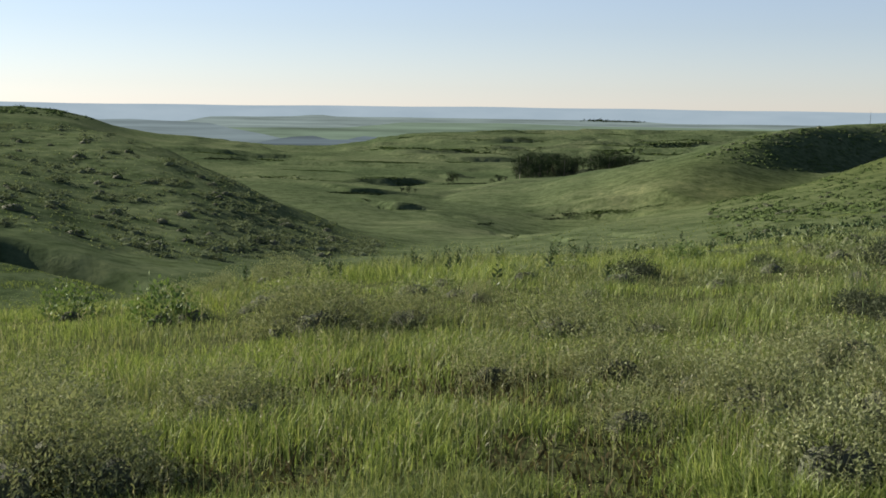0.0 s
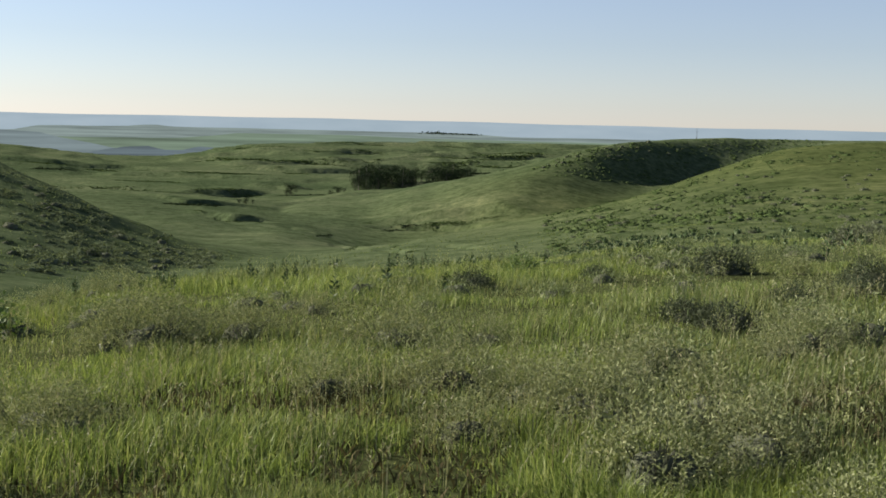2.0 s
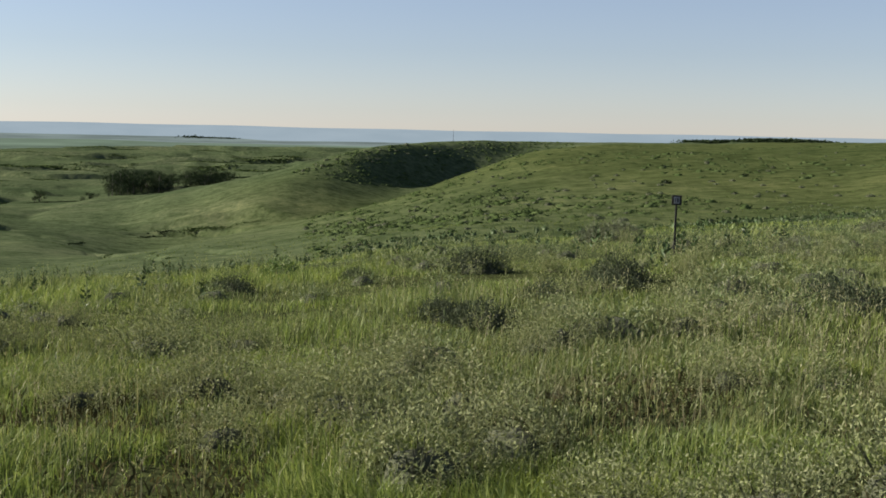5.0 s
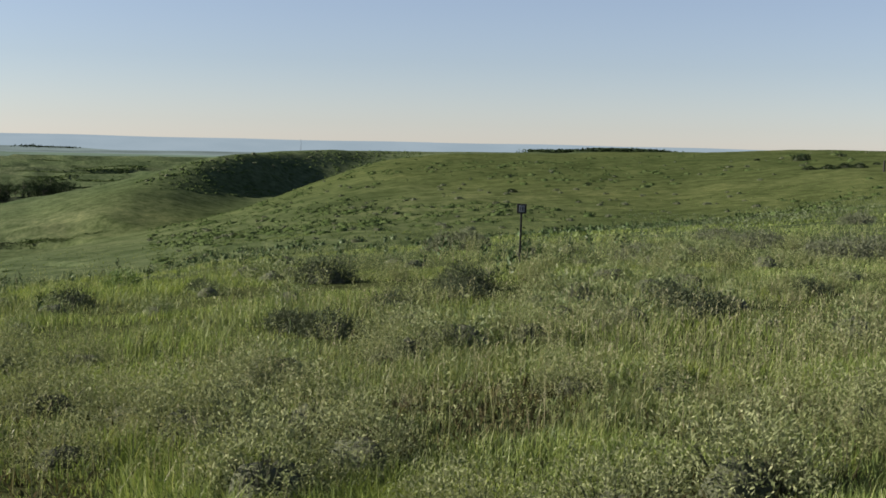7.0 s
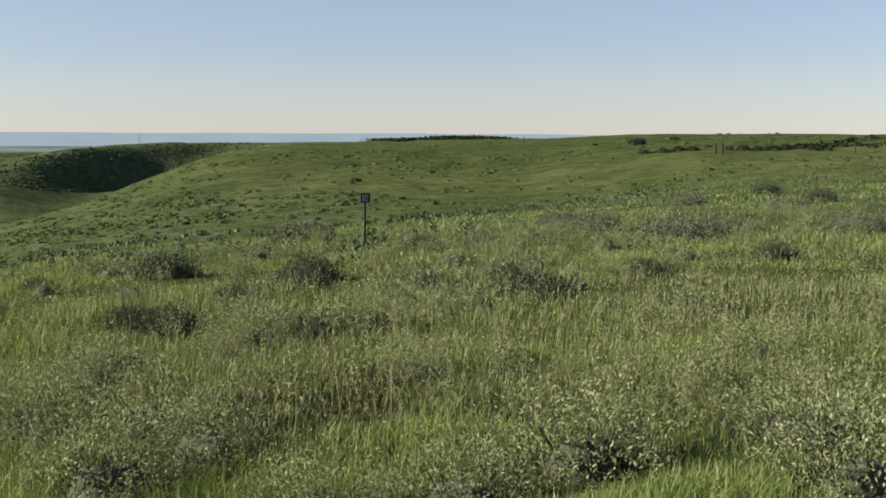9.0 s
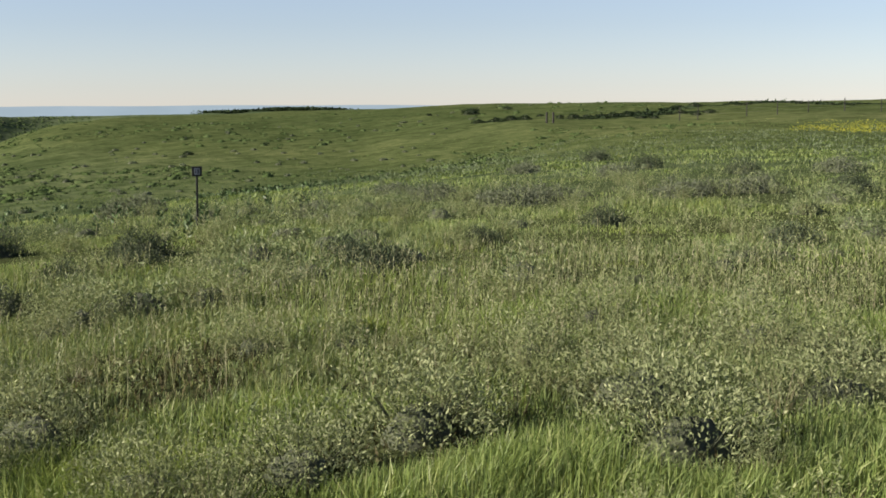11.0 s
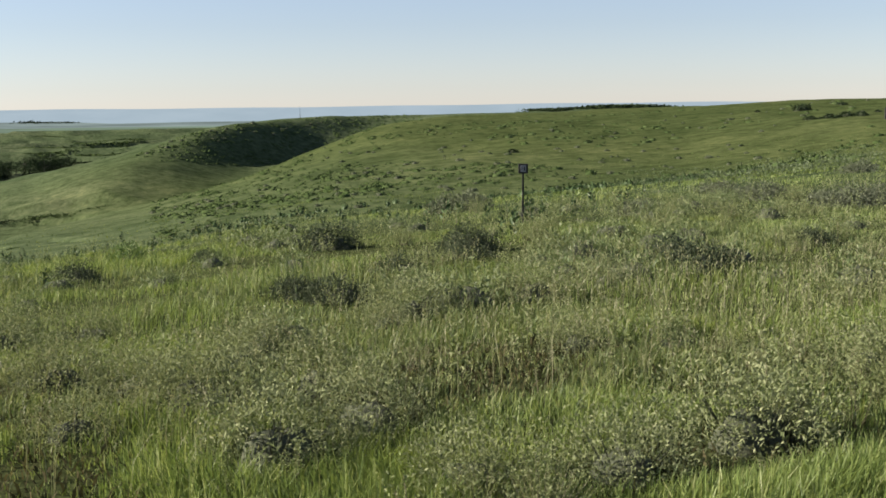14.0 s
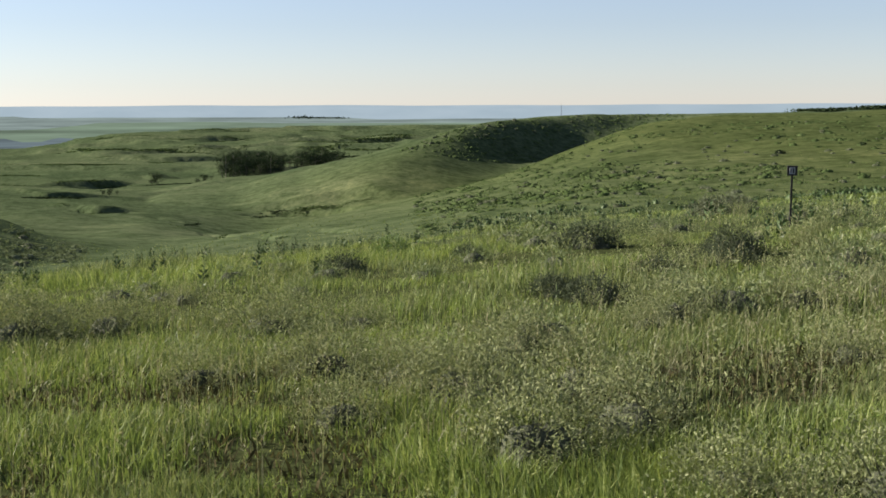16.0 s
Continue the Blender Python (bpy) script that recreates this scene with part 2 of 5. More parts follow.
# second ridge
land(((-180, 330), (-7, 330), (0, 310), (5, 290), (9, 276), (11.3, 278), (14.3, 293), (16.6, 313), (20, 345), (23, 374), (30, 380), (180, 380)),
     ((-180, -2), (-60, -3), (-7, -3.3), (0, -3.75), (5, -3.34), (9, -2.48), (11.3, -1.97), (12.8, -1.37), (14.3, -.9), (16.6, -.61), (20, -.47), (25, -.42), (30, -.30), (36, -.2), (46, -.15), (180, -.3)))
# tree-lined bottom
land(((-180, 520), (0, 480), (9, 480), (17, 520), (25, 600), (180, 600)),
     ((-180, -2.5), (-26, -2.5), (0, -2.95), (5, -3.1), (9, -3.0), (13, -2.4), (17, -1.6), (25, -1.1), (180, -1)))
# rolling country
land(((-180, 900), (-14.7, 880), (-12, 850), (0, 900), (13, 1000), (180, 1000)),
     ((-180, -.8), (-60, -.2), (-26, -.1), (-19.4, -.22), (-17.1, -.26), (-15.6, -.62), (-14.7, -1.1), (-14, -1.29), (-11.7, -1.46), (-9.3, -1.68), (-8, -1.87), (-5, -1.83), (-3.9, -1.67), (-3.2, -1.48), (-1.9, -1.26), (0, -1.12), (4, -1.08), (9, -1.06), (13, -.98), (20, -.8), (180, -.8)))
land(((-180, 1400), (180, 1400)),
     ((-180, -1.6), (-14, -1.7), (-8, -2.1), (-4, -2.0), (2, -1.6), (180, -1.6)))
land(((-180, 2200), (180, 2200)),
     ((-180, -1.3), (-14, -1.6), (-8, -1.9), (-3, -1.7), (3, -1.3), (180, -1.3)))
land(((-180, 3200), (180, 3200)),
     ((-180, -1.2), (180, -1.2)))
land(((-180, 4900), (180, 4900)),
     ((-180, -.8), (180, -.8)))

# washed-out gullies: way through bearing and distance, width, depth
GULLIES = []


def gully(way, width, depth):
    GULLIES.append((way, width, depth))


gully(((-36, 60), (-25, 57.6), (-19.5, 56.4), (-17.2, 54.6), (-15.3, 52.6), (-13.3, 50.4), (-11.0, 48.5)), 2.9, 2.3)
gully(((-14.5, 600), (-12.1, 600), (-9.9, 606), (-7.5, 610), (-5.5, 600)), 5.0, 3)
gully(((-10.6, 360), (-9.6, 354), (-7.7, 340), (-6.1, 331), (-4.6, 326)), 3.0, 2.0)
gully(((-4.6, 322), (-3.6, 324), (-2.2, 340), (-0.7, 372)), 4.0, 2.0)
gully(((-6.2, 243), (-5.0, 240), (-3.6, 248), (-2.5, 258), (-0.5, 262)), 2.4, 1.5)
gully(((-3.6, 212), (-2.4, 202), (-0.6, 203)), 2.2, 1.6)
gully(((0.0, 198), (0.7, 192), (1.6, 189), (2.5, 187)), 1.6, 1.2)
gully(((2.3, 168), (2.7, 150), (3.4, 118), (4.3, 90)), 1.0, 0.7)
gully(((4.4, 92), (5.0, 85), (5.7, 76)), 0.9, 0.5)
gully(((6.6, 88), (7.6, 84), (9.4, 75)), 0.9, 0.5)
gully(((3.8, 224), (5.2, 222), (6.6, 218), (8.2, 212), (9.8, 206), (11.4, 200)), 2.8, 2.6)
gully(((15.2, 127), (15.6, 126.5), (16.1, 126)), 1.2, 0.7)


# banks that drop towards the viewer: way through bearing and distance, height, run of the face, run of the back
BANKS = []


def bank(way, rise, face, back):
    BANKS.append((way, rise, face, back))


bank(((-15.0, 640), (-12.1, 612), (-9.5, 616), (-6.6, 618), (-4.0, 600)), 2.2, 2.0, 60)
bank(((-13.0, 575), (-10.1, 582), (-7.0, 570)), 1.4, 1.4, 50)
bank(((-8.8, 545), (-4.0, 520), (0.0, 498), (3.0, 492)), 1.6, 1.6, 50)
bank(((-6.0, 470), (-2.0, 450), (1.5, 452)), 1.4, 1.4, 40)
bank(((-11.2, 366), (-7.7, 342), (-4.9, 330)), 1.3, 1.2, 40)
bank(((-5.2, 340), (-2.7, 346), (-0.2, 380)), 2.0, 2.4, 45)
bank(((-7.2, 270), (-4.2, 246), (-2.6, 260), (-0.4, 268)), 1.1, 1.0, 30)
bank(((-4.6, 214), (-2.4, 202), (-0.2, 203)), 0.9, 0.9, 22)
bank(((3.4, 228), (5.2, 225), (8.2, 220), (12.0, 214)), 1.6, 1.4, 26)
bank(((4.6, 720), (8.5, 712), (13.6, 722)), 3.4, 3.4, 70)
bank(((-2.2, 425), (0.6, 408), (2.4, 428)), 1.5, 1.4, 40)
bank(((1.6, 470), (4.0, 462), (6.5, 470), (10.2, 486)), 3.0, 6, 60)
bank(((-3.2, 600), (0.6, 580), (4.4, 600)), 2.2, 2.2, 70)
bank(((0.2, 670), (3.4, 640), (6.4, 665)), 2.6, 2.6, 70)
bank(((4.0, 680), (9.0, 650), (14.8, 620)), 4.4, 5, 90)
bank(((-5.5, 780), (2.0, 760), (8.0, 790)), 2.4, 2.6, 90)
bank(((5.5, 810), (10.0, 780), (15.0, 770)), 2.8, 3, 90)
bank(((2.0, 980), (8.0, 940), (13.0, 930), (18.0, 960)), 2.6, 4, 120)


def along(line, b):
    xs, ys = zip(*line)
    # a soft curve through the stations
    total = np.zeros_like(b)
    for shift, weight in ((-1.5, 0.12), (-0.75, 0.2), (0.0, 0.36), (0.75, 0.2), (1.5, 0.12)):
        total = total + weight * np.interp(b + shift, xs, ys)
    return total


def wave(x, y, size, seed, octaves=4):
    """Smooth value noise on a lattice, about -1 to 1."""
    total, amp, norm = 0.0, 1.0, 0.0
    for o in range(octaves):
        u, v = x / size + 37.2 * seed + 11.1 * o, y / size + 19.7 * seed + 5.3 * o
        iu, iv = np.floor(u), np.floor(v)
        fu, fv = u - iu, v - iv
        fu, fv = fu * fu * (3 - 2 * fu), fv * fv * (3 - 2 * fv)

        def at(a, b):
            h = np.sin(a * 127.1 + b * 311.7 + seed * 74.7 + o * 13.3) * 43758.5453
            return (h - np.floor(h)) * 2 - 1
        n = (at(iu, iv) * (1 - fu) + at(iu + 1, iv) * fu) * (1 - fv) + (at(iu, iv + 1) * (1 - fu) + at(iu + 1, iv + 1) * fu) * fv
        total, norm, amp, size = total + amp * n, norm + amp, amp * 0.5, size * 0.5
    return total / norm * 1.4


def gentle(xs, ys, x):
    """Monotone cubic through the columns of xs, ys (nodes by bearings), at x."""
    h = xs[1:] - xs[:-1]
    d = (ys[1:] - ys[:-1]) / h
    m = np.zeros_like(ys)
    w1, w2 = 2 * h[1:] + h[:-1], h[1:] + 2 * h[:-1]
    same = d[:-1] * d[1:] > 0
    with np.errstate(divide="ignore", invalid="ignore"):
        m[1:-1] = np.where(same, (w1 + w2) / (w1 / d[:-1] + w2 / d[1:]), 0)
    m[0], m[-1] = d[0], d[-1]
    k = np.clip((x[None] >= xs).sum(0) - 1, 0, len(xs) - 2)
    c = np.arange(xs.shape[1])
    hh, x0 = h[k, c], xs[k, c]
    s = np.clip((x - x0) / hh, 0, 1)
    y0, y1, m0, m1 = ys[k, c], ys[k + 1, c], m[k, c] * hh, m[k + 1, c] * hh
    return y0 * (1 + 2 * s) * (1 - s) ** 2 + m0 * s * (1 - s) ** 2 + y1 * s * s * (3 - 2 * s) + m1 * s * s * (s - 1)


def height(x, y):
    """The ground's height at plan places x, y (arrays)."""
    x, y = np.asarray(x, float), np.asarray(y, float)
    shape = np.broadcast(x, y).shape
    x, y = np.broadcast_to(x, shape).ravel(), np.broadcast_to(y, shape).ravel()
    r, b = np.hypot(x, y), np.degrees(np.arctan2(x, y))
    k = np.interp(b, NEAR_B, NEAR_K)
    reach = np.minimum(1.1 * np.sqrt(EYE / np.maximum(k, 1e-6)), np.interp(b, (-12, 40), (32, 60)))
    rows_r, rows_z = [0 * r], [0 * r]
    for f in (0.2, 0.4, 0.6, 0.8, 1.0):
        rows_r.append(reach * f)
        rows_z.append(-k * (reach * f) ** 2)
    for dist, tilt in zip(LINES[::2], LINES[1::2]):
        d = np.maximum(along(dist, b), rows_r[-1] + 2)
        rows_r.append(d)
        rows_z.append(EYE + d * np.tan(np.radians(along(tilt, b))))
    z = gentle(np.array(rows_r), np.array(rows_z), np.minimum(r, 4900))
    # swells and hummocks
    far = np.interp(r, (40, 120, 250, 400, 900, 1400), (0.0, 0.2, 0.6, 1.7, 2.2, 0.8))
    wide = np.interp(r, (350, 700, 1200, 1500), (0.0, 1.3, 1.3, 0.5))
    z = z + far * wave(x, y, 110, 3, 3) * 0.42 + 0.5 * wide * wave(x, y, 320, 9, 2) + np.interp(r, (0, 30, 120, 600), (0.0, 0.05, 0.26, 0.5)) * wave(x, y, 14, 5, 3)
    # low limestone benches that follow the slopes
    bench = np.interp(r, (60, 110, 250, 500, 1500), (0.0, 0.08, 0.2, 0.5, 0.8)) * np.interp(b, (-14, -10, 7, 10), (0.0, 1.0, 1.0, 0.0))
    z = z + bench * np.sin(z * 2 * np.pi / 3.1 + 1.5 * wave(x, y, 60, 17, 2))
    # tussocky hummocks over the long hill
    z = z + np.interp(r, (52, 62, 150, 190), (0.0, 0.30, 0.34, 0.0)) * np.interp(b, (-8, -2), (1.0, 0.25)) * np.interp(b, (9, 14, 26, 34), (0.6, 2.0, 1.8, 0.8)) * (wave(x, y, 7.0, 81, 2) + 0.5 * wave(x, y, 3.0, 82, 2))
    # the far country lies in level treads with short steep risers
    step = 2.3
    q = (z + 0.9 * wave(x, y, 150, 51, 2)) / step
    f = q - np.floor(q)
    s = np.clip((f - 0.86) / 0.14, 0, 1)
    riser = 0.3 * f / 0.86 * (f < 0.86) + (0.3 + 0.7 * s * s * (3 - 2 * s)) * (f >= 0.86)
    z = z + np.interp(r, (340, 460, 1300, 1500), (0.0, 0.9, 0.9, 0.2)) * np.interp(b, (-13, -9), (0.0, 1.0)) * step * (riser - f)
    wobble = 9.0 * wave(x, y, 45, 23, 3)
    uneven = np.clip(0.8 + np.interp(r, (400, 700), (0.45, 0.2)) * wave(x, y, 60, 24, 2), 0.3, 1.2)
    # a net of small draws that drain the slopes
    draw = np.clip(1 - np.abs(wave(x, y, 120, 27, 3)) / 0.11, 0, 1)
    z = z - np.interp(r, (90, 160, 300, 700, 1300), (0.0, 0.5, 1.0, 0.7, 0.3)) * draw * draw * np.interp(b, (10, 14), (0.7, 0.2))
    for way, rise, face, back in BANKS:
        bs, ds = zip(*way)
        t = r - np.interp(b, bs, ds) + wobble * np.interp(r, (80, 350), (0.12, 1.0))
        ends = np.clip(np.minimum(b - bs[0], bs[-1] - b) / min(2.2, 0.3 * (bs[-1] - bs[0])), 0, 1)
        s = np.clip(t / face, 0, 1)
        z = z + rise * uneven * ends * ends * (3 - 2 * ends) * s * s * (3 - 2 * s) * np.exp(-np.maximum(t - face, 0) / back)
    for way, width, depth in GULLIES:
        pts = [(d * math.sin(radians(a)), d * math.cos(radians(a))) for a, d in way]
        best, gone = np.full_like(x, 1e9), np.zeros_like(x)
        legs = len(pts) - 1
        for i, ((x0, y0), (x1, y1)) in enumerate(zip(pts, pts[1:])):
            ux, uy = x1 - x0, y1 - y0
            s = np.clip(((x - x0) * ux + (y - y0) * uy) / (ux * ux + uy * uy), 0, 1)
            d = np.hypot(x - x0 - s * ux, y - y0 - s * uy)
            gone = np.where(d < best, (i + s) / legs, gone)
            best = np.minimum(best, d)
        taper = np.clip(np.minimum(gone, 1 - gone) / 0.35, 0, 1)
        cut = np.clip(1.25 - best / width - 0.35 * uneven, 0, 1)
        z = z - depth * taper * cut * cut * (3 - 2 * cut)
    return z.reshape(shape)


def spot(bearing, dist, sink=0.0):
    x, y = dist * math.sin(radians(bearing)), dist * math.cos(radians(bearing))
    return x, y, float(height(x, y)) - sink


# ---------------------------------------------------------------- mesh helpers
def raw_mesh(name, verts, faces_per, faces, material, smooth=False):
    """A mesh from arrays: faces is one list of corners, faces_per their number for each face."""
    me = bpy.data.meshes.new(name)
    verts, faces, faces_per = np.asarray(verts, np.float32), np.asarray(faces, np.int32), np.asarray(faces_per, np.int32)
    me.vertices.add(len(verts))
    me.vertices.foreach_set("co", verts.ravel())
    me.loops.add(len(faces))
    me.loops.foreach_set("vertex_index", faces)
    me.polygons.add(len(faces_per))
    me.polygons.foreach_set("loop_start", np.concatenate([[0], np.cumsum(faces_per)[:-1]]).astype(np.int32))
    me.polygons.foreach_set("loop_total", faces_per)
    me.polygons.foreach_set("use_smooth", np.full(len(faces_per), smooth))
    me.update(calc_edges=True)
    me.materials.append(material)
    return me


def part(name, me, parent, label=""):
    ob = new(name, me)
    ob.parent = parent
    return tagged(ob, label)


def blades(base, high, wide, lean, heading, rng, bend=1.0):
    """Grass blades: two base corners, two at mid height, one tip, each blade bowed to its heading."""
    n = len(base)
    turn = rng.uniform(0, 2 * np.pi, n)
    side = np.stack([np.cos(turn), np.sin(turn), 0 * turn], -1) * (wide / 2)[:, None]
    away = np.stack([np.cos(heading), np.sin(heading), 0 * heading], -1)
    up = np.array([0, 0, 1.0])
    mid = base + up * (high * 0.55)[:, None] + away * (lean * high * 0.28 * bend)[:, None]
    tip = base + up * (high * np.sqrt(np.clip(1 - 0.35 * lean**2, 0.3, 1)))[:, None] + away * (lean * high)[:, None]
    v = np.stack([base - side, base + side, mid + side * 0.8, mid - side * 0.8, tip], 1).reshape(-1, 3)
    o = 5 * np.arange(n)[:, None]
    f = np.concatenate([o + [0, 1, 2, 3], o + [3, 2, 4]], 1).ravel()
    return v, np.tile([4, 3], n), f


def leaves(at, along_dir, long, wide, rng):
    """Small pointed leaves (diamonds folded a little), at places with directions."""
    n = len(at)
    d = along_dir / np.linalg.norm(along_dir, axis=1, keepdims=True)
    s = np.cross(d, rng.normal(size=(n, 3)))
    s /= np.linalg.norm(s, axis=1, keepdims=True) + 1e-9
    nrm = np.cross(d, s)
    l, w = np.asarray(long)[:, None], np.asarray(wide)[:, None]
    v = np.stack([at, at + d * l * 0.5 + s * w * 0.5 + nrm * w * 0.15, at + d * l, at + d * l * 0.5 - s * w * 0.5 + nrm * w * 0.15], 1).reshape(-1, 3)
    o = 4 * np.arange(n)[:, None]
    return v, np.full(n, 4), (o + [0, 1, 2, 3]).ravel()


def stalks(start, end, thick):
    """Thin three-sided stalks."""
    n = len(start)
    d = end - start
    s = np.cross(d, [0.31, 0.17, 0.93])
    s /= np.linalg.norm(s, axis=1, keepdims=True) + 1e-9
    q = np.cross(d, s)
    q /= np.linalg.norm(q, axis=1, keepdims=True) + 1e-9
    t = np.asarray(thick)[:, None] / 2
    ring = [s, -0.5 * s + 0.87 * q, -0.5 * s - 0.87 * q]
    v = np.stack([start + a * t for a in ring] + [end + a * t * 0.4 for a in ring], 1).reshape(-1, 3)
    o = 6 * np.arange(n)[:, None]
    f = np.concatenate([o + [0, 1, 4, 3], o + [1, 2, 5, 4], o + [2, 0, 3, 5]], 1).ravel()
    return v, np.full(3 * n, 4), f


def joined(*pieces):
    vs, ps, fs, o = [], [], [], 0
    for v, p, f in pieces:
        vs.append(v)
        ps.append(p)
        fs.append(np.asarray(f) + o)
        o += len(v)
    return np.concatenate(vs), np.concatenate(ps), np.concatenate(fs)


def scatter(rng, count, b0, b1, r0, r1):
    """Places spread evenly over a sector of the plan."""
    b = np.radians(rng.uniform(b0, b1, count))
    r = np.sqrt(rng.uniform(r0 * r0, r1 * r1, count))
    x, y = r * np.sin(b), r * np.cos(b)
    return x, y


# ---------------------------------------------------------------- ground
def build_ground():
    b = np.unique(np.concatenate([np.arange(-180, -28, 4.0), np.arange(-28, 64.01, 0.25), np.arange(66, 180, 4.0)]))
    r = np.concatenate([[0.0], np.arange(0.8, 30, 0.8), np.arange(30, 70, 0.7), np.arange(70, 200, 1.2), np.geomspace(200, 1200, 370), np.geomspace(1220, 4900, 50)])
    bb, rr = np.meshgrid(np.radians(b), r[1:], indexing="ij")
    x, y = rr * np.sin(bb), rr * np.cos(bb)
    z = np.concatenate([height(x[i:i + 8], y[i:i + 8]) for i in range(0, len(b), 8)])
    verts = np.concatenate([[[0, 0, 0]], np.stack([x, y, z], -1).reshape(-1, 3)])
    nb, nr = len(b), len(r) - 1
    i = np.arange(nb)[:, None]
    j = np.arange(nr - 1)[None]
    ni = (i + 1) % nb
    quad = np.stack([1 + i * nr + j, 1 + i * nr + j + 1, 1 + ni * nr + j + 1, 1 + ni * nr + j], -1).reshape(-1, 4)
    tri = np.stack([0 * i[:, 0], 1 + i[:, 0] * nr, 1 + ni[:, 0] * nr], -1)
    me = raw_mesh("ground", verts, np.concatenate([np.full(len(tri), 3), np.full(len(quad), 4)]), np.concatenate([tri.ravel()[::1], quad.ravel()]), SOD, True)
    me.flip_normals()
    return tagged(new("ground", me), "green rolling prairie hills with short grass", "ground", kind="structure")


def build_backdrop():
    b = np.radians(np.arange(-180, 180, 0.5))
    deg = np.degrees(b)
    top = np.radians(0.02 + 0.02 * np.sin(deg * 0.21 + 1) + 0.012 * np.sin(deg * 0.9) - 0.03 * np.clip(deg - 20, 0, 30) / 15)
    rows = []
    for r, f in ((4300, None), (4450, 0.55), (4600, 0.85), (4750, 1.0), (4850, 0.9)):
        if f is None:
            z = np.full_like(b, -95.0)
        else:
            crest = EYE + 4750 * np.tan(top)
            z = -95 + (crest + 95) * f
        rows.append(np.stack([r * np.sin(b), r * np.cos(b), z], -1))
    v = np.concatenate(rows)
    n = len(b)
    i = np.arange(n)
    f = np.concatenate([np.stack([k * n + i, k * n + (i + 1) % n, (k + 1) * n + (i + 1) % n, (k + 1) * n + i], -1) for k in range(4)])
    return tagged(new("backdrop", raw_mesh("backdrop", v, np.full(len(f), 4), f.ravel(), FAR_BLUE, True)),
                  "long low horizon ridge, its haze blue painted on as glow", "distant hills", kind="structure")


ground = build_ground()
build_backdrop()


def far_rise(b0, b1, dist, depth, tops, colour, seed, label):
    """A far rise of the plain, its haze painted as glowing colour, between two bearings, with a level, slightly broken
    top.
    """
    m, t, out = tree_of("haze_glow_rise")
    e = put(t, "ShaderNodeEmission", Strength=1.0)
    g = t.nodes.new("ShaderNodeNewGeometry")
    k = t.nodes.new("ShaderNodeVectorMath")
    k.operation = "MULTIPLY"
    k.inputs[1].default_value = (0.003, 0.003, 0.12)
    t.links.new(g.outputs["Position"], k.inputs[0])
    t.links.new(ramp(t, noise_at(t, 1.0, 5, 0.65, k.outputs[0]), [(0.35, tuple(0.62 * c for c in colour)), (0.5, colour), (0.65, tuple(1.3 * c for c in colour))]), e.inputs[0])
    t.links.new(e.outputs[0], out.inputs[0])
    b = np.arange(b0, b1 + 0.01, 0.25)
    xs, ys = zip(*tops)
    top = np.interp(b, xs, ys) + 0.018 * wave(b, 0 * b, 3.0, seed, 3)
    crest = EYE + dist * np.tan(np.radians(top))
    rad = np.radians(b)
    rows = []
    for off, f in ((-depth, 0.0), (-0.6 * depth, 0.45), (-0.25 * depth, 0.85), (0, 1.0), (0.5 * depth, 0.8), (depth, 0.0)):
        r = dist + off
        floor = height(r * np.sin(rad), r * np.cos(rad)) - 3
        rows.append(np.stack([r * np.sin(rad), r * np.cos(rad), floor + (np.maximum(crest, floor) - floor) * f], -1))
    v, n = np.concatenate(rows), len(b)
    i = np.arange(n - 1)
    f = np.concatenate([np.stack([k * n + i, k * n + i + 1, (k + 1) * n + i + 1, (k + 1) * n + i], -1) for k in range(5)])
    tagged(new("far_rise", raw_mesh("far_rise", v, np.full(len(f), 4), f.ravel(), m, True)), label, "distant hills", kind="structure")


far_rise(-9.4, -2.2, 1180, 60, ((-9.4, -2.0), (-8.4, -1.67), (-7.9, -1.56), (-6.9, -1.41), (-5.9, -1.35), (-5.2, -1.5), (-4.4, -1.5), (-3.7, -1.33), (-2.9, -1.38), (-2.2, -1.7)), (0.042, 0.054, 0.060), 47, "woods in a far hollow, painted dark haze blue")
far_rise(-24, -6.2, 1450, 110, ((-24, -0.72), (-14, -0.67), (-11.7, -0.77), (-10.5, -0.82), (-9.6, -1.04), (-8.4, -1.24), (-6.2, -1.7)), (0.062, 0.078, 0.082), 41, "low mesa in painted blue-grey haze")
far_rise(-4, 24, 1500, 110, ((-4, -1.5), (0, -1.2), (6, -1.05), (13, -0.95), (24, -0.9)), (0.042, 0.054, 0.043), 43, "low green rise in painted haze")
far_rise(-24, 24, 2000, 130, ((-24, -1.0), (-8, -1.0), (-4.6, -0.95), (-3, -0.82), (-2, -0.7), (3, -0.68), (6, -0.76), (12, -0.8), (24, -0.8)), (0.056, 0.075, 0.056), 44, "low rise in painted grey-green haze")
far_rise(-24, 24, 2700, 160, ((-24, -0.75), (-11.6, -0.74), (-10.5, -0.53), (-6.7, -0.47), (-6.1, -0.41), (-5.5, -0.40), (-4.9, -0.47), (5.3, -0.49), (8.3, -0.51), (10.3, -0.62), (24, -0.56)), (0.070, 0.087, 0.084), 42, "low rise in painted blue-grey haze")


# ---------------------------------------------------------------- grass
WEST, EAST = -24.0, 63.0
CLEARINGS = []   # plan places where a bush crowds out the grass


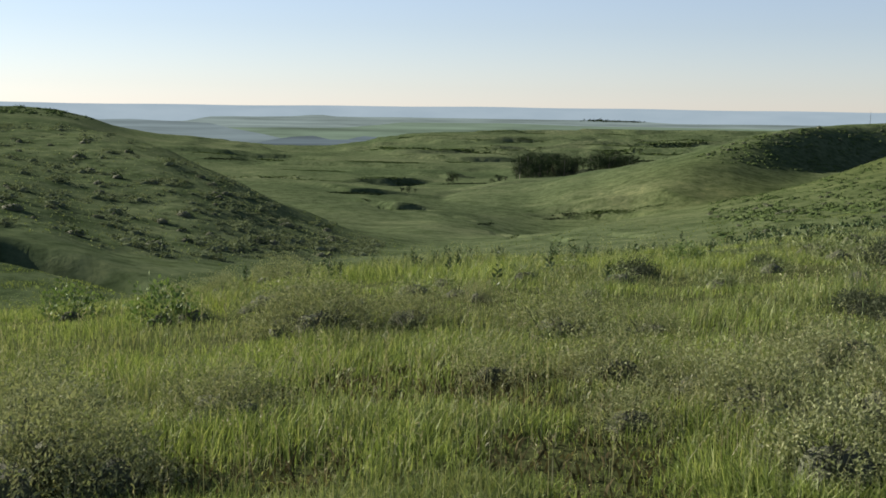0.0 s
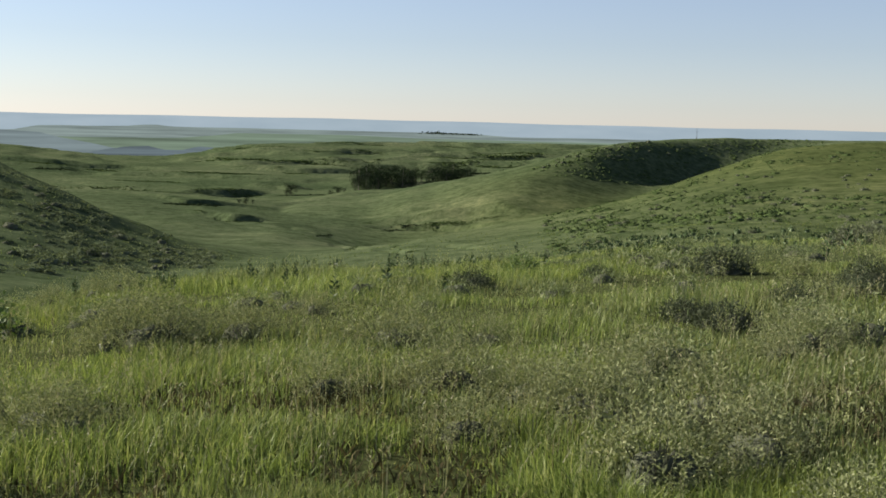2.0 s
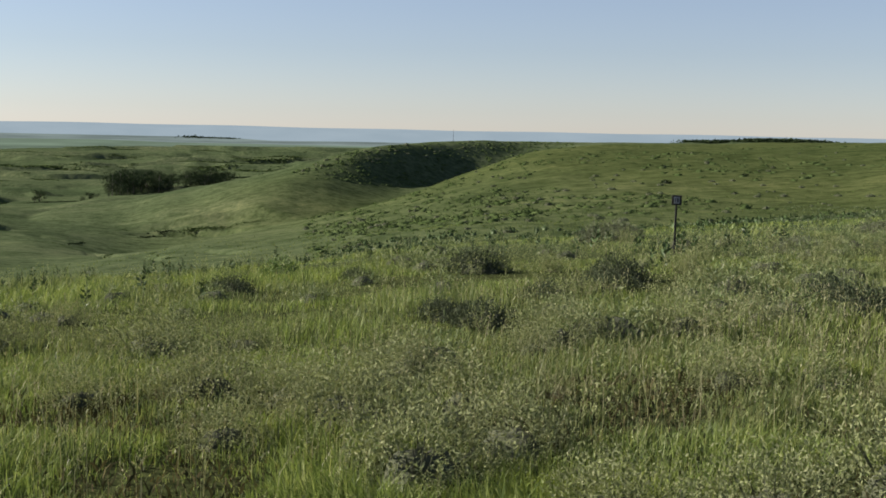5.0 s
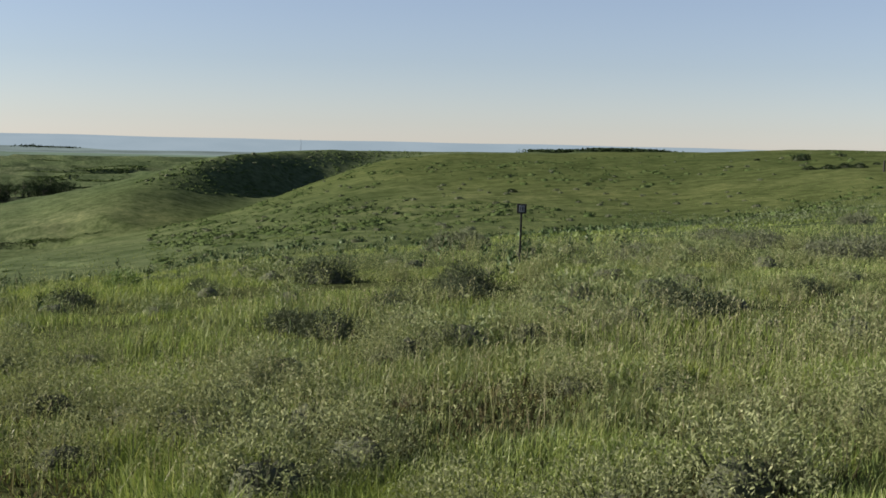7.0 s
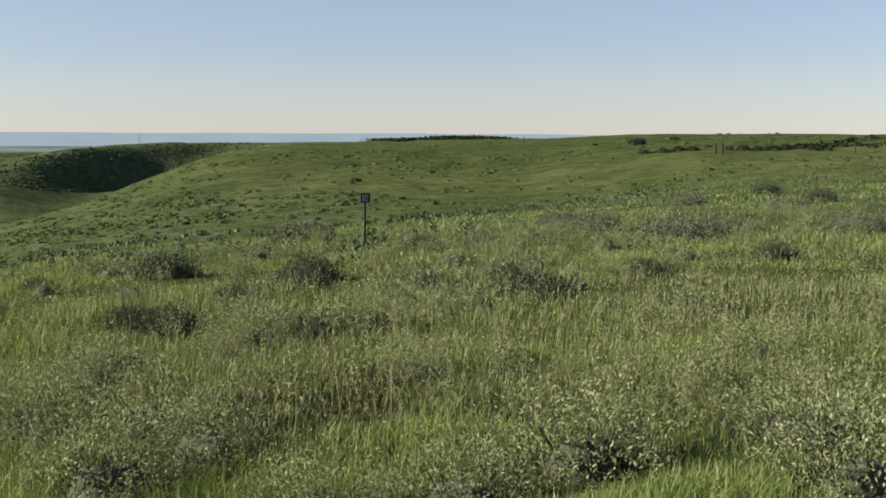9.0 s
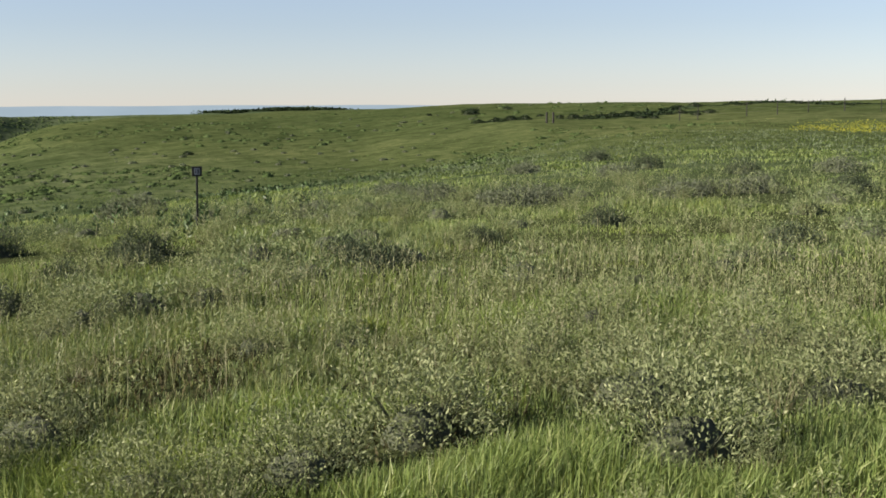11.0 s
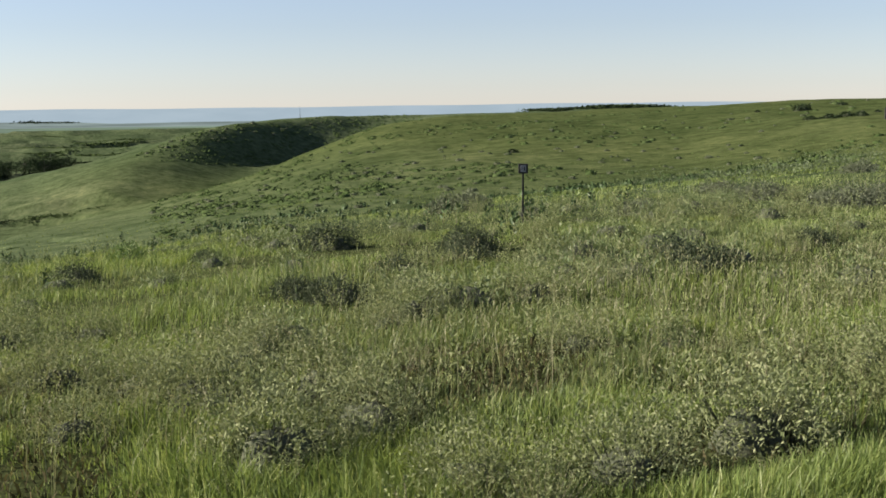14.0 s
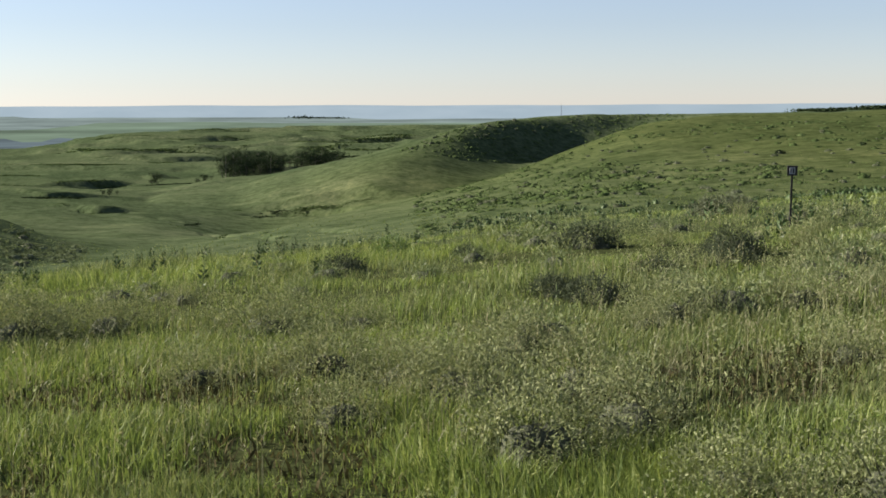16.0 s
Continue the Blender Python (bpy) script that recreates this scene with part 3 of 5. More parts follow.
def grow(rng, x, y, tall, wide_at):
    """Blades rooted at x, y; they stand in clumps of uneven height."""
    r = np.hypot(x, y)
    coarse = np.interp(r, (6, 13), (0.0, 1.0))
    clump = (1 - coarse) * wave(x, y, 0.9, 11, 3) + 1.25 * coarse * wave(x, y, 1.7, 14, 3)
    patch = wave(x, y, 3.6, 12, 2)
    forbs = np.clip(wave(x, y, 3.2, 31, 2) + (np.degrees(np.arctan2(x, y)) - 25) / 70, 0, 1)
    # bare gaps between the clumps
    keep = clump + 0.2 * patch - 0.2 * forbs + np.interp(r, (8, 15), (0.0, 0.6)) > rng.uniform(-0.9, 0.0, len(x))
    for cx, cy, room in CLEARINGS:
        keep &= (x - cx) ** 2 + (y - cy) ** 2 > room * room * rng.uniform(0.5, 1.1, len(x))
    x, y, r, clump, patch, forbs = (a[keep] for a in (x, y, r, clump, patch, forbs))
    h = tall * np.clip(0.68 + 0.8 * clump + 0.25 * patch, 0.3, 1.6) * rng.uniform(0.5, 1.3, len(x)) * (1 - 0.42 * forbs)
    base = np.stack([x, y, height(x, y) - 0.02], -1)
    heading = rng.normal(-0.4, 1.5, len(x)) + 2.0 * wave(x, y, 2.5, 13, 2)
    lean = np.clip(rng.normal(0.4, 0.3, len(x)), 0.02, 1.15)
    return blades(base, h, wide_at(r) * rng.uniform(0.6, 1.4, len(x)), lean, heading, rng)


def build_grass():
    rng = np.random.default_rng(4)
    for name, count, b0, b1, r0, r1, tall, wide, label in (
            ("grass_upland", 60000, 12, EAST, 42, 85, 0.065, (0.014, 0.030), "thin green grass on the gentle upland"),
            ("grass_underfoot", 16000, -180, 180, 0.2, 3.9, 0.2, (0.012, 0.012), "short trodden green grass blades"),
            ("grass_behind", 26000, EAST - 4, 364 + WEST, 3.6, 12, 0.25, (0.016, 0.026), "green prairie grass blades"),
            ("grass_farther_behind", 14000, EAST - 2, 362 + WEST, 11, 42, 0.20, (0.04, 0.09), "thin green prairie grass blades"),
            ("grass_close", 38000, WEST, EAST, 3.4, 5.8, 0.20, (0.005, 0.006), "tall yellow-green grass blades close by"),
            ("grass_near", 108000, WEST, EAST, 5.0, 10, 0.178, (0.006, 0.008), "tall green and yellow-green prairie grass blades"),
            ("grass_mid", 125000, WEST, EAST, 10, 21, 0.17, (0.0065, 0.011), "green prairie grass on the sloping brow"),
            ("grass_brow", 84000, WEST, EAST, 21, 46, 0.11, (0.014, 0.026), "thinner green prairie grass along the brow"),
            ("grass_below_brow", 28000, WEST - 4, 3, 36, 52, 0.10, (0.02, 0.032), "lush green grass below the brow")):
        x, y = scatter(rng, count, b0, b1, r0, r1)
        v, p, f = grow(rng, x, y, tall, lambda r: np.interp(r, (r0, r1), wide))
        tagged(new(name, raw_mesh(name, v, p, f, FAR_GRASS if name in ("grass_upland", "grass_below_brow") else GRASS)), label, "grass", kind="stuff")
    # tufts over the hillsides
    n = 16000
    b = np.radians(rng.uniform(WEST, EAST, n))
    r = 38 * (110 / 38) ** rng.uniform(0, 1, n) ** 1.4
    open_ground = (np.degrees(b) > -8) | (r > 62)
    b, r = b[open_ground], r[open_ground]
    n = len(r)
    x, y = r * np.sin(b), r * np.cos(b)
    base = np.stack([x, y, height(x, y) - 0.03], -1)
    h = np.interp(r, (40, 110), (0.13, 0.10)) * rng.uniform(0.5, 1.3, n)
    v, p, f = blades(base, h, np.interp(r, (40, 110), (0.05, 0.09)) * rng.uniform(0.6, 1.4, n), np.clip(rng.normal(0.4, 0.2, n), 0, 0.9),
                     rng.uniform(0, 6.28, n), rng)
    # dead thatch that shows dark in the gaps
    x, y = scatter(rng, 15000, WEST, EAST, 3.6, 9)
    keep = (wave(x, y, 0.9, 11, 3) < rng.uniform(-0.55, 0.05, len(x)))
    x, y = x[keep], y[keep]
    n = len(x)
    base = np.stack([x, y, height(x, y) - 0.01], -1)
    r = np.hypot(x, y)
    dead = blades(base, rng.uniform(0.04, 0.13, n), np.interp(r, (4, 22), (0.012, 0.03)) * rng.uniform(0.6, 1.4, n), np.clip(rng.normal(0.9, 0.3, n), 0.2, 1.5), rng.uniform(0, 6.28, n), rng)
    tagged(new("dead_thatch", raw_mesh("dead_thatch", *dead, THATCH)), "dark brown dead thatch between the grass clumps", "grass", kind="stuff")
    # grass tufts on the long hill across the hollow, paled blue to suggest haze
    n = 11000
    b = rng.uniform(-27, -3, n)
    near_foot, crest = along(LINES[2], b), along(LINES[4], b)
    r = near_foot + (crest - near_foot) * rng.uniform(0.03, 1.0, n)
    x, y = r * np.sin(np.radians(b)), r * np.cos(np.radians(b))
    keep = wave(x, y, 7, 33, 3) > rng.uniform(-0.9, 0.5, n)
    x, y = x[keep], y[keep]
    n = len(x)
    base = np.stack([x, y, height(x, y) - 0.03], -1)
    tuft = blades(base, rng.uniform(0.06, 0.15, n), rng.uniform(0.05, 0.11, n), np.clip(rng.normal(0.8, 0.3, n), 0, 1.2), rng.uniform(0, 6.28, n), rng)
    tagged(new("hill_bluestem", raw_mesh("hill_bluestem", *tuft, HAZE_GRASS)), "grass tufts on the long hill, paled blue-green for haze", "grass", kind="stuff")
    tagged(new("hillside_grass", raw_mesh("hillside_grass", v, p, f, FAR_GRASS)), "short green grass tufts over the hillsides", "grass", kind="stuff")


def build_seed_heads():
    rng = np.random.default_rng(6)
    x1, y1 = scatter(rng, 2800, 14, EAST, 4.4, 13)
    x2, y2 = scatter(rng, 500, 24, EAST, 13, 26)
    x3, y3 = scatter(rng, 1200, WEST, 14, 4.4, 12)
    x, y = np.concatenate([x1, x2, x3]), np.concatenate([y1, y2, y3])
    keep = wave(x, y, 3.0, 21, 2) > -0.25
    x, y = x[keep], y[keep]
    n = len(x)
    base = np.stack([x, y, height(x, y) - 0.02], -1)
    h = rng.uniform(0.24, 0.42, n) * np.interp(np.hypot(x, y), (8, 25), (1.0, 0.75))
    lean = rng.uniform(0, 0.45, n)
    a = rng.uniform(0, 6.28, n)
    top = base + np.stack([np.cos(a) * lean * h, np.sin(a) * lean * h, h], -1)
    wide = np.interp(np.hypot(x, y), (4, 30), (0.003, 0.006))
    stems = blades(base, h, wide, lean, a, rng, 0.6)
    k = 7
    s = np.repeat(np.linspace(0.70, 1.02, k)[None], n, 0).ravel()
    at = np.repeat(base, k, 0) * (1 - s)[:, None] + np.repeat(top, k, 0) * s[:, None]
    way = rng.normal(size=(n * k, 3)) * 0.5 + [0, 0, 0.9]
    grain = np.repeat(np.interp(np.hypot(x, y), (4, 30), (0.9, 1.9)), k)
    heads = leaves(at, way, rng.uniform(0.018, 0.034, n * k) * grain, rng.uniform(0.005, 0.009, n * k) * grain, rng)
    v, p, f = joined(stems, heads)
    tagged(new("seed_grass", raw_mesh("seed_grass", v, p, f, SEED)), "pale buff seed heads of ripening prairie grass", "grass", kind="stuff")


# ---------------------------------------------------------------- plants
def thing(name, label, category, group=""):
    ob = new(name)
    ob.empty_display_size = 0.2
    return tagged(ob, label, category, group)


def sprays(rng, count, high, spread, per_stem, long, wide, droop=0.25, low=0.25):
    """Stems that fan out from one root, with leaves all along: arrays for stems and leaves."""
    a = rng.uniform(0, 6.28, count)
    out = np.sqrt(rng.uniform(0.0, 1, count)) * spread
    h = high * np.sqrt(np.clip(1 - 0.75 * (out / (spread + 1e-6)) ** 2, 0.1, 1)) * rng.uniform(0.8, 1.12, count)
    root = np.stack([np.cos(a) * out * 0.2, np.sin(a) * out * 0.2, np.full(count, -0.02)], -1)
    mid = np.stack([np.cos(a) * out * 0.6, np.sin(a) * out * 0.6, h * 0.6], -1)
    tip = np.stack([np.cos(a) * out, np.sin(a) * out, h], -1)
    stem = stalks(root[::2], (tip * 0.35 + mid * 0.65)[::2], np.full(len(root[::2]), 0.007))
    n = count * per_stem
    s = np.tile(np.linspace(low, 1.02, per_stem), count) + rng.normal(0, 0.02, n)
    i = np.repeat(np.arange(count), per_stem)
    at = np.where((s < 0.6)[:, None], root[i] + (mid - root)[i] * (s / 0.6)[:, None], mid[i] + (tip - mid)[i] * ((s - 0.6) / 0.4)[:, None])
    way = rng.normal(size=(n, 3)) * [1, 1, 0.5] + [0, 0, 0.55 - droop]
    leaf = leaves(at, way, rng.uniform(0.6, 1.3, n) * long, rng.uniform(0.7, 1.3, n) * wide, rng)
    return stem, leaf


def fan_plant(name, label, category, group, leaf_mat, seed, **kw):
    rng = np.random.default_rng(seed)
    stem, leaf = sprays(rng, **kw)
    ob = thing(name, label, category, group)
    tagged(part("woody_base", raw_mesh(name + "_stems", *stem, STEM), ob), kind="stuff")
    tagged(part("foliage", raw_mesh(name + "_foliage", *leaf, leaf_mat), ob), kind="stuff")
    return ob


def stalk_plant(name, label, seed, high, pairs, long, wide):
    """One upright stalk with broad leaves in pairs and a bud cluster."""
    rng = np.random.default_rng(seed)
    ob = thing(name, label, "wild plant", "leafy stalks on the brow")
    bend = rng.normal(0, 0.04, 2)
    tip = np.array([[bend[0], bend[1], high]])
    part("stem", raw_mesh(name + "_stem", *stalks(np.array([[0, 0, -0.03]]), tip, np.array([0.014])), STEM), ob)
    at, way, l, w = [], [], [], []
    for k in range(pairs):
        s = 0.18 + 0.8 * k / (pairs - 1)
        a0 = k * 1.57 + rng.normal(0, 0.2)
        for side in (0, math.pi):
            a = a0 + side + rng.normal(0, 0.15)
            up = 0.35 + 0.9 * s + rng.normal(0, 0.1)
            at.append(tip[0] * s)
            way.append((math.cos(a), math.sin(a), up))
            size = math.sin(math.pi * min(0.93, 0.25 + 0.65 * s)) * rng.uniform(0.85, 1.15)
            l.append(long * size)
            w.append(wide * size)
    part("foliage", raw_mesh(name + "_foliage", *leaves(np.array(at), np.array(way), l, w, rng), MILKWEED), ob)
    return ob


def turned(x, y, z, rng, low=0.8, high=1.2, lean=6):
    s = rng.uniform(low, high)
    return pose(x, y, z, rng.normal(0, lean), rng.normal(0, lean), rng.uniform(0, 360)), s


def plant_at(ob, first, m, s):
    """The first of its kind is moved into place, the next ones are copies."""
    if first:
        ob.matrix_basis = m
        ob.scale = (s, s, s)
        return ob
    c = copy_thing(ob, m)
    c.scale = (s, s, s)
    return c


def strew(kinds, spots, rng, low=0.8, high=1.2, lean=6, sink=0.0, room=0.0):
    """Sets plants out over the spots (bearing, distance, optional size), taking the kinds in turn."""
    used = set()
    bearing, dist = np.radians([s[0] for s in spots]), np.array([s[1] for s in spots])
    xs, ys = dist * np.sin(bearing), dist * np.cos(bearing)
    zs = height(xs, ys) - sink
    for i, (b, d, *size) in enumerate(spots):
        ob = kinds[i % len(kinds)]
        m, s = turned(float(xs[i]), float(ys[i]), float(zs[i]), rng, low, high, lean)
        plant_at(ob, ob.name not in used, m, s * (size[0] if size else 1.0))
        if room and d > 5.5:
            CLEARINGS.append((float(xs[i]), float(ys[i]), room * size[0]))
        used.add(ob.name)


rng = np.random.default_rng(8)

def dome(q, count, radius, high, long, wide, wisps=0, around=9, rings=4, heart_size=0.74, apart=False, rise=0.3):
    """A rounded bush: a dense lumpy heart, leaves through a half-dome, thickest near its skin, and wisps that stand out of it."""
    a, e = np.meshgrid(np.arange(around) * 2 * np.pi / around, np.linspace(0, 1.45, rings))
    lump = heart_size * (1 + 0.2 * np.sin(2 * a + q.uniform(0, 6)) * np.cos(e)) * q.uniform(0.88, 1.1, a.shape)
    ring = np.stack([np.cos(a) * np.cos(e) * radius * lump, np.sin(a) * np.cos(e) * radius * lump, np.sin(e) * high * lump - 0.03], -1).reshape(-1, 3)
    i, j = (m.ravel() for m in np.meshgrid(np.arange(around), np.arange(rings - 1)))
    k = (i + 1) % around
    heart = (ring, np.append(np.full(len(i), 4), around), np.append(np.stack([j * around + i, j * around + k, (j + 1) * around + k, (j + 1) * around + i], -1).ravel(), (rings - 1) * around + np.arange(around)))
    d = q.normal(size=(count, 3))
    d[:, 2] = np.abs(d[:, 2])
    d /= np.linalg.norm(d, axis=1, keepdims=True)
    lumps = 1 + 0.16 * np.sin(3 * np.arctan2(d[:, 1], d[:, 0]) + q.uniform(0, 6)) + 0.12 * np.sin(7 * d[:, 2] + 5 * d[:, 0] + q.uniform(0, 6))
    reach = q.uniform(0.4, 1.0, count) ** 0.6 * lumps
    at = d * reach[:, None] * [radius, radius, high]
    at[:, 2] -= 0.02
    if wisps:
        at[:wisps] *= q.uniform(1.0, 1.22, (wisps, 1))
    way = d * [0.5, 0.5, 0.2] + q.normal(size=(count, 3)) * [0.8, 0.8, 0.5] + [0, 0, rise]
    skin = leaves(at, way, q.uniform(0.6, 1.4, count) * long, q.uniform(0.6, 1.4, count) * wide, q)
    return (heart, skin) if apart else joined(heart, skin)


def dome_plant(name, label, category, group, leaf_mat, seed, count, radius, high, long, wide, wisps=0, heart_size=0.66):
    q = np.random.default_rng(seed)
    ob = thing(name, label, category, group)
    n = 14
    a = q.uniform(0, 6.28, n)
    out = np.stack([np.cos(a) * radius * 0.55, np.sin(a) * radius * 0.55, q.uniform(0.3, 0.6, n) * high], -1)
    # the heart's dark colour imitates shade deep in the bush
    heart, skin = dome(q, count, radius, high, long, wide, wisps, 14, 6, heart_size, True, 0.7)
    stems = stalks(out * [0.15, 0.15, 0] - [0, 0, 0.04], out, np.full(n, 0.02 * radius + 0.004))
    tagged(part("woody_base", raw_mesh(name + "_stems", *joined(heart, stems), SHADE_TWIGS, True), ob, "stems round a dark heart that stands for inner shade"), kind="stuff")
    tagged(part("foliage", raw_mesh(name + "_foliage", *skin, leaf_mat), ob), kind="stuff")
    return ob


# dark leadplant mounds seen over the grass: bearing, distance, size
MOUNDS = [
    (8.7, 15.7, 0.68), (18.4, 12.0, 0.5), (19.8, 17.9, 1.0), (22.8, 13.4, 0.64), (26.05, 15.9, 0.85), (25.4, 15.4, 0.5), (20.1, 11.5, 0.66), (19.5, 11.8, 0.45),
    (18.1, 12.6, 0.4), (36.4, 12.7, 0.85), (35.2, 13.2, 0.75), (32.6, 12.7, 0.6), (46.9, 17.4, 0.7), (26.0, 14.1, 0.66), (24.4, 14.3, 0.5), (14.3, 17.6, 0.45),
    (48.8, 34.0, 0.9), (53.0, 30.0, 0.9), (57.5, 24.0, 0.9), (46.5, 42.0, 1.0), (55.2, 14.6, 0.7), (60.0, 18.0, 0.8), (41.2, 15.4, 0.55), (30.4, 15.5, 0.5),
]
mounds = [dome_plant("leadplant", "dark grey-green rounded leadplant mound in the grass", "shrub", "leadplant mounds", LEAD, 30 + i,
                     3400, 0.47, 0.38, 0.042, 0.016, 200, 0.62) for i in range(3)]
strew(mounds, MOUNDS, rng, 1.04, 1.16, 4, 0.02, 0.56)

# wide grey mounds farther up the slope
GREY = [(25.9, 28.6, 1.35), (25.1, 29.4, 0.8), (39.2, 25.5, 1.05), (38.4, 26.6, 0.7), (42.9, 21.8, 1.1), (44.2, 22.4, 1.0), (41.9, 22.6, 0.8), (50.4, 22.4, 1.0), (53.5, 23.6, 0.95),
        (37.3, 29.4, 0.9), (43.3, 36.0, 1.0), (34.0, 22.2, 0.8), (51.6, 23.0, 0.8), (47.4, 30.5, 0.9), (57.0, 31.0, 1.0)]
grey = [dome_plant("leadplant", "wide silvery grey leadplant mound on the slope", "shrub", "grey mounds on the slope", GREY_LEAF, 40 + i,
                   2600, 0.54, 0.34, 0.044, 0.017, 160, 0.5) for i in range(2)]
strew(grey, GREY, rng, 1.02, 1.14, 4, 0.02, 0.56)

# rounded green bunches of forbs and grass through the slope
bunches = [dome_plant("forb_bunch", "soft rounded bunch of green prairie forbs", "wild plant", "green bunches on the slope", BUNCH_LEAF, 45 + i,
                      620, 0.42, 0.34, 0.06, 0.014, 120, 0.6) for i in range(3)]
BUNCHES = [(30.5, 12.4, 0.9), (33.6, 12.2, 1.0), (29.6, 13.6, 0.8), (23.4, 12.2, 0.8), (31.2, 15.0, 0.9), (38.0, 13.8, 0.9), (27.4, 11.6, 0.8), (34.4, 15.6, 0.9)]
for i in range(70):
    BUNCHES.append((rng.uniform(15, EAST), math.sqrt(rng.uniform(8.5**2, 27**2)), rng.uniform(0.5, 1.1)))
for i in range(22):
    BUNCHES.append((rng.uniform(WEST, 15), math.sqrt(rng.uniform(8**2, 17**2)), rng.uniform(0.4, 0.8)))
strew(bunches, BUNCHES, rng, 0.9, 1.1, 5, 0.02)

# pale bushes nearer by
PALE = [
    (-5.8, 10.8, 1.15), (-5.0, 11.1, 0.95), (-7.0, 10.9, 0.9), (-1.47, 11.1, 0.75), (1.72, 12.9, 0.55), (5.15, 10.1, 0.95), (5.9, 10.2, 0.7), (9.4, 10.3, 0.6), (7.75, 8.2, 0.85),
    (6.9, 8.3, 0.6), (13.8, 7.3, 0.95), (14.9, 7.1, 0.8), (11.2, 7.8, 0.7), (12.4, 7.5, 0.7), (8.5, 6.8, 0.65), (16.7, 8.7, 0.75), (15.8, 8.4, 0.6), (2.3, 8.1, 0.65), (-10.2, 7.3, 0.85),
    (-8.8, 7.2, 0.7), (-17.9, 8.0, 0.8), (-16.9, 6.2, 1.0), (-18.6, 6.8, 1.0), (-19.6, 5.8, 1.1), (-15.0, 5.9, 0.8), (-7.1, 19.3, 1.0), (-8.0, 18.4, 0.7), (-9.9, 17.0, 0.8), (-12.0, 16.5, 0.7),
    (29.1, 11.0, 0.85), (23.6, 10.1, 0.9), (22.4, 9.7, 0.6), (46.3, 9.2, 0.8), (32.2, 11.8, 0.6), (38.5, 6.2, 1.0), (43.5, 8.0, 0.8), (48.0, 7.0, 0.9), (50.5, 5.9, 1.0),
    (33.0, 5.6, 0.75), (26.2, 5.4, 0.75), (21.5, 6.6, 0.8), (19.2, 7.4, 0.8), (17.4, 6.0, 0.9), (31.0, 8.6, 0.7), (53.5, 8.6, 0.9), (57.0, 7.0, 0.9),
]
domes = [dome_plant("sagebrush", "rounded silvery grey sage bush with a shade-dark heart", "shrub", "rounded sage bushes", SILVER, 58 + i,
                    4200, 0.42, 0.44, 0.024, 0.0085, 600, 0.42) for i in range(4)]
strew(domes, PALE, rng, 1.08, 1.28, 6, 0.02, 0.46)
PALE = []
for i in range(16):
    PALE.append((rng.uniform(14, EAST), math.sqrt(rng.uniform(4.3**2, 8.5**2)), rng.uniform(0.45, 0.8)))
for i in range(44):
    PALE.append((rng.uniform(22, EAST), math.sqrt(rng.uniform(7**2, 27**2)), rng.uniform(0.5, 0.85)))
pale = [fan_plant("sagebrush", "pale silvery grey-green sage bush in the grass", "shrub", "pale sage bushes", SAGE, 50 + i,
                  count=84, high=0.48, spread=0.40, per_stem=26, long=0.025, wide=0.0072, droop=-0.5, low=0.3) for i in range(4)]
strew(pale, [p for p in PALE if p[1] < 9.5], rng, 0.9, 1.1, 5, 0.02, 0.24)
loose = [fan_plant("sagebrush", "pale silvery grey-green sage bush in the grass", "shrub", "pale sage bushes", SAGE, 55 + i,
                   count=72, high=0.46, spread=0.42, per_stem=16, long=0.042, wide=0.0125, droop=-0.5, low=0.3) for i in range(4)]
strew(loose, [p for p in PALE if p[1] >= 9.5], rng, 0.9, 1.1, 5, 0.02, 0.26)

# broad-leaved bushes on the brow
for i, (b, d, size) in enumerate(((-12.6, 13.0, 0.85), (-16.5, 15.6, 0.75), (10.95, 19.2, 0.7))):
    rose = dome_plant("wild_rose", "broad-leaved green bush standing above the grass", "shrub", "", BROAD, 70 + i, 520, 0.45, 0.5, 0.06, 0.042, 80, 0.3)
    strew([rose], [(b, d, size)], rng, room=0.4)

# small sage sprigs all through the foreground
sprigs = [fan_plant("sage_sprig", "small upright grey sage plant among the grass", "wild plant", "sage sprigs", SAGE, 90 + i,
                    count=5 + i, high=0.34, spread=0.15, per_stem=26, long=0.026, wide=0.009, droop=0.0) for i in range(4)]
places = []
while len(places) < 270:
    b, d = rng.uniform(WEST, EAST), math.sqrt(rng.uniform(3.9**2, 11.5**2))
    x, y = d * math.sin(radians(b)), d * math.cos(radians(b))
    if 1.4 * wave(np.array([x]), np.array([y]), 1.6, 35, 2)[0] + (b - 20) / 60 > rng.uniform(-0.3, 0.9):
        places.append((b, d, 0.8))
strew(sprigs, places, rng, 0.7, 1.25, 9)


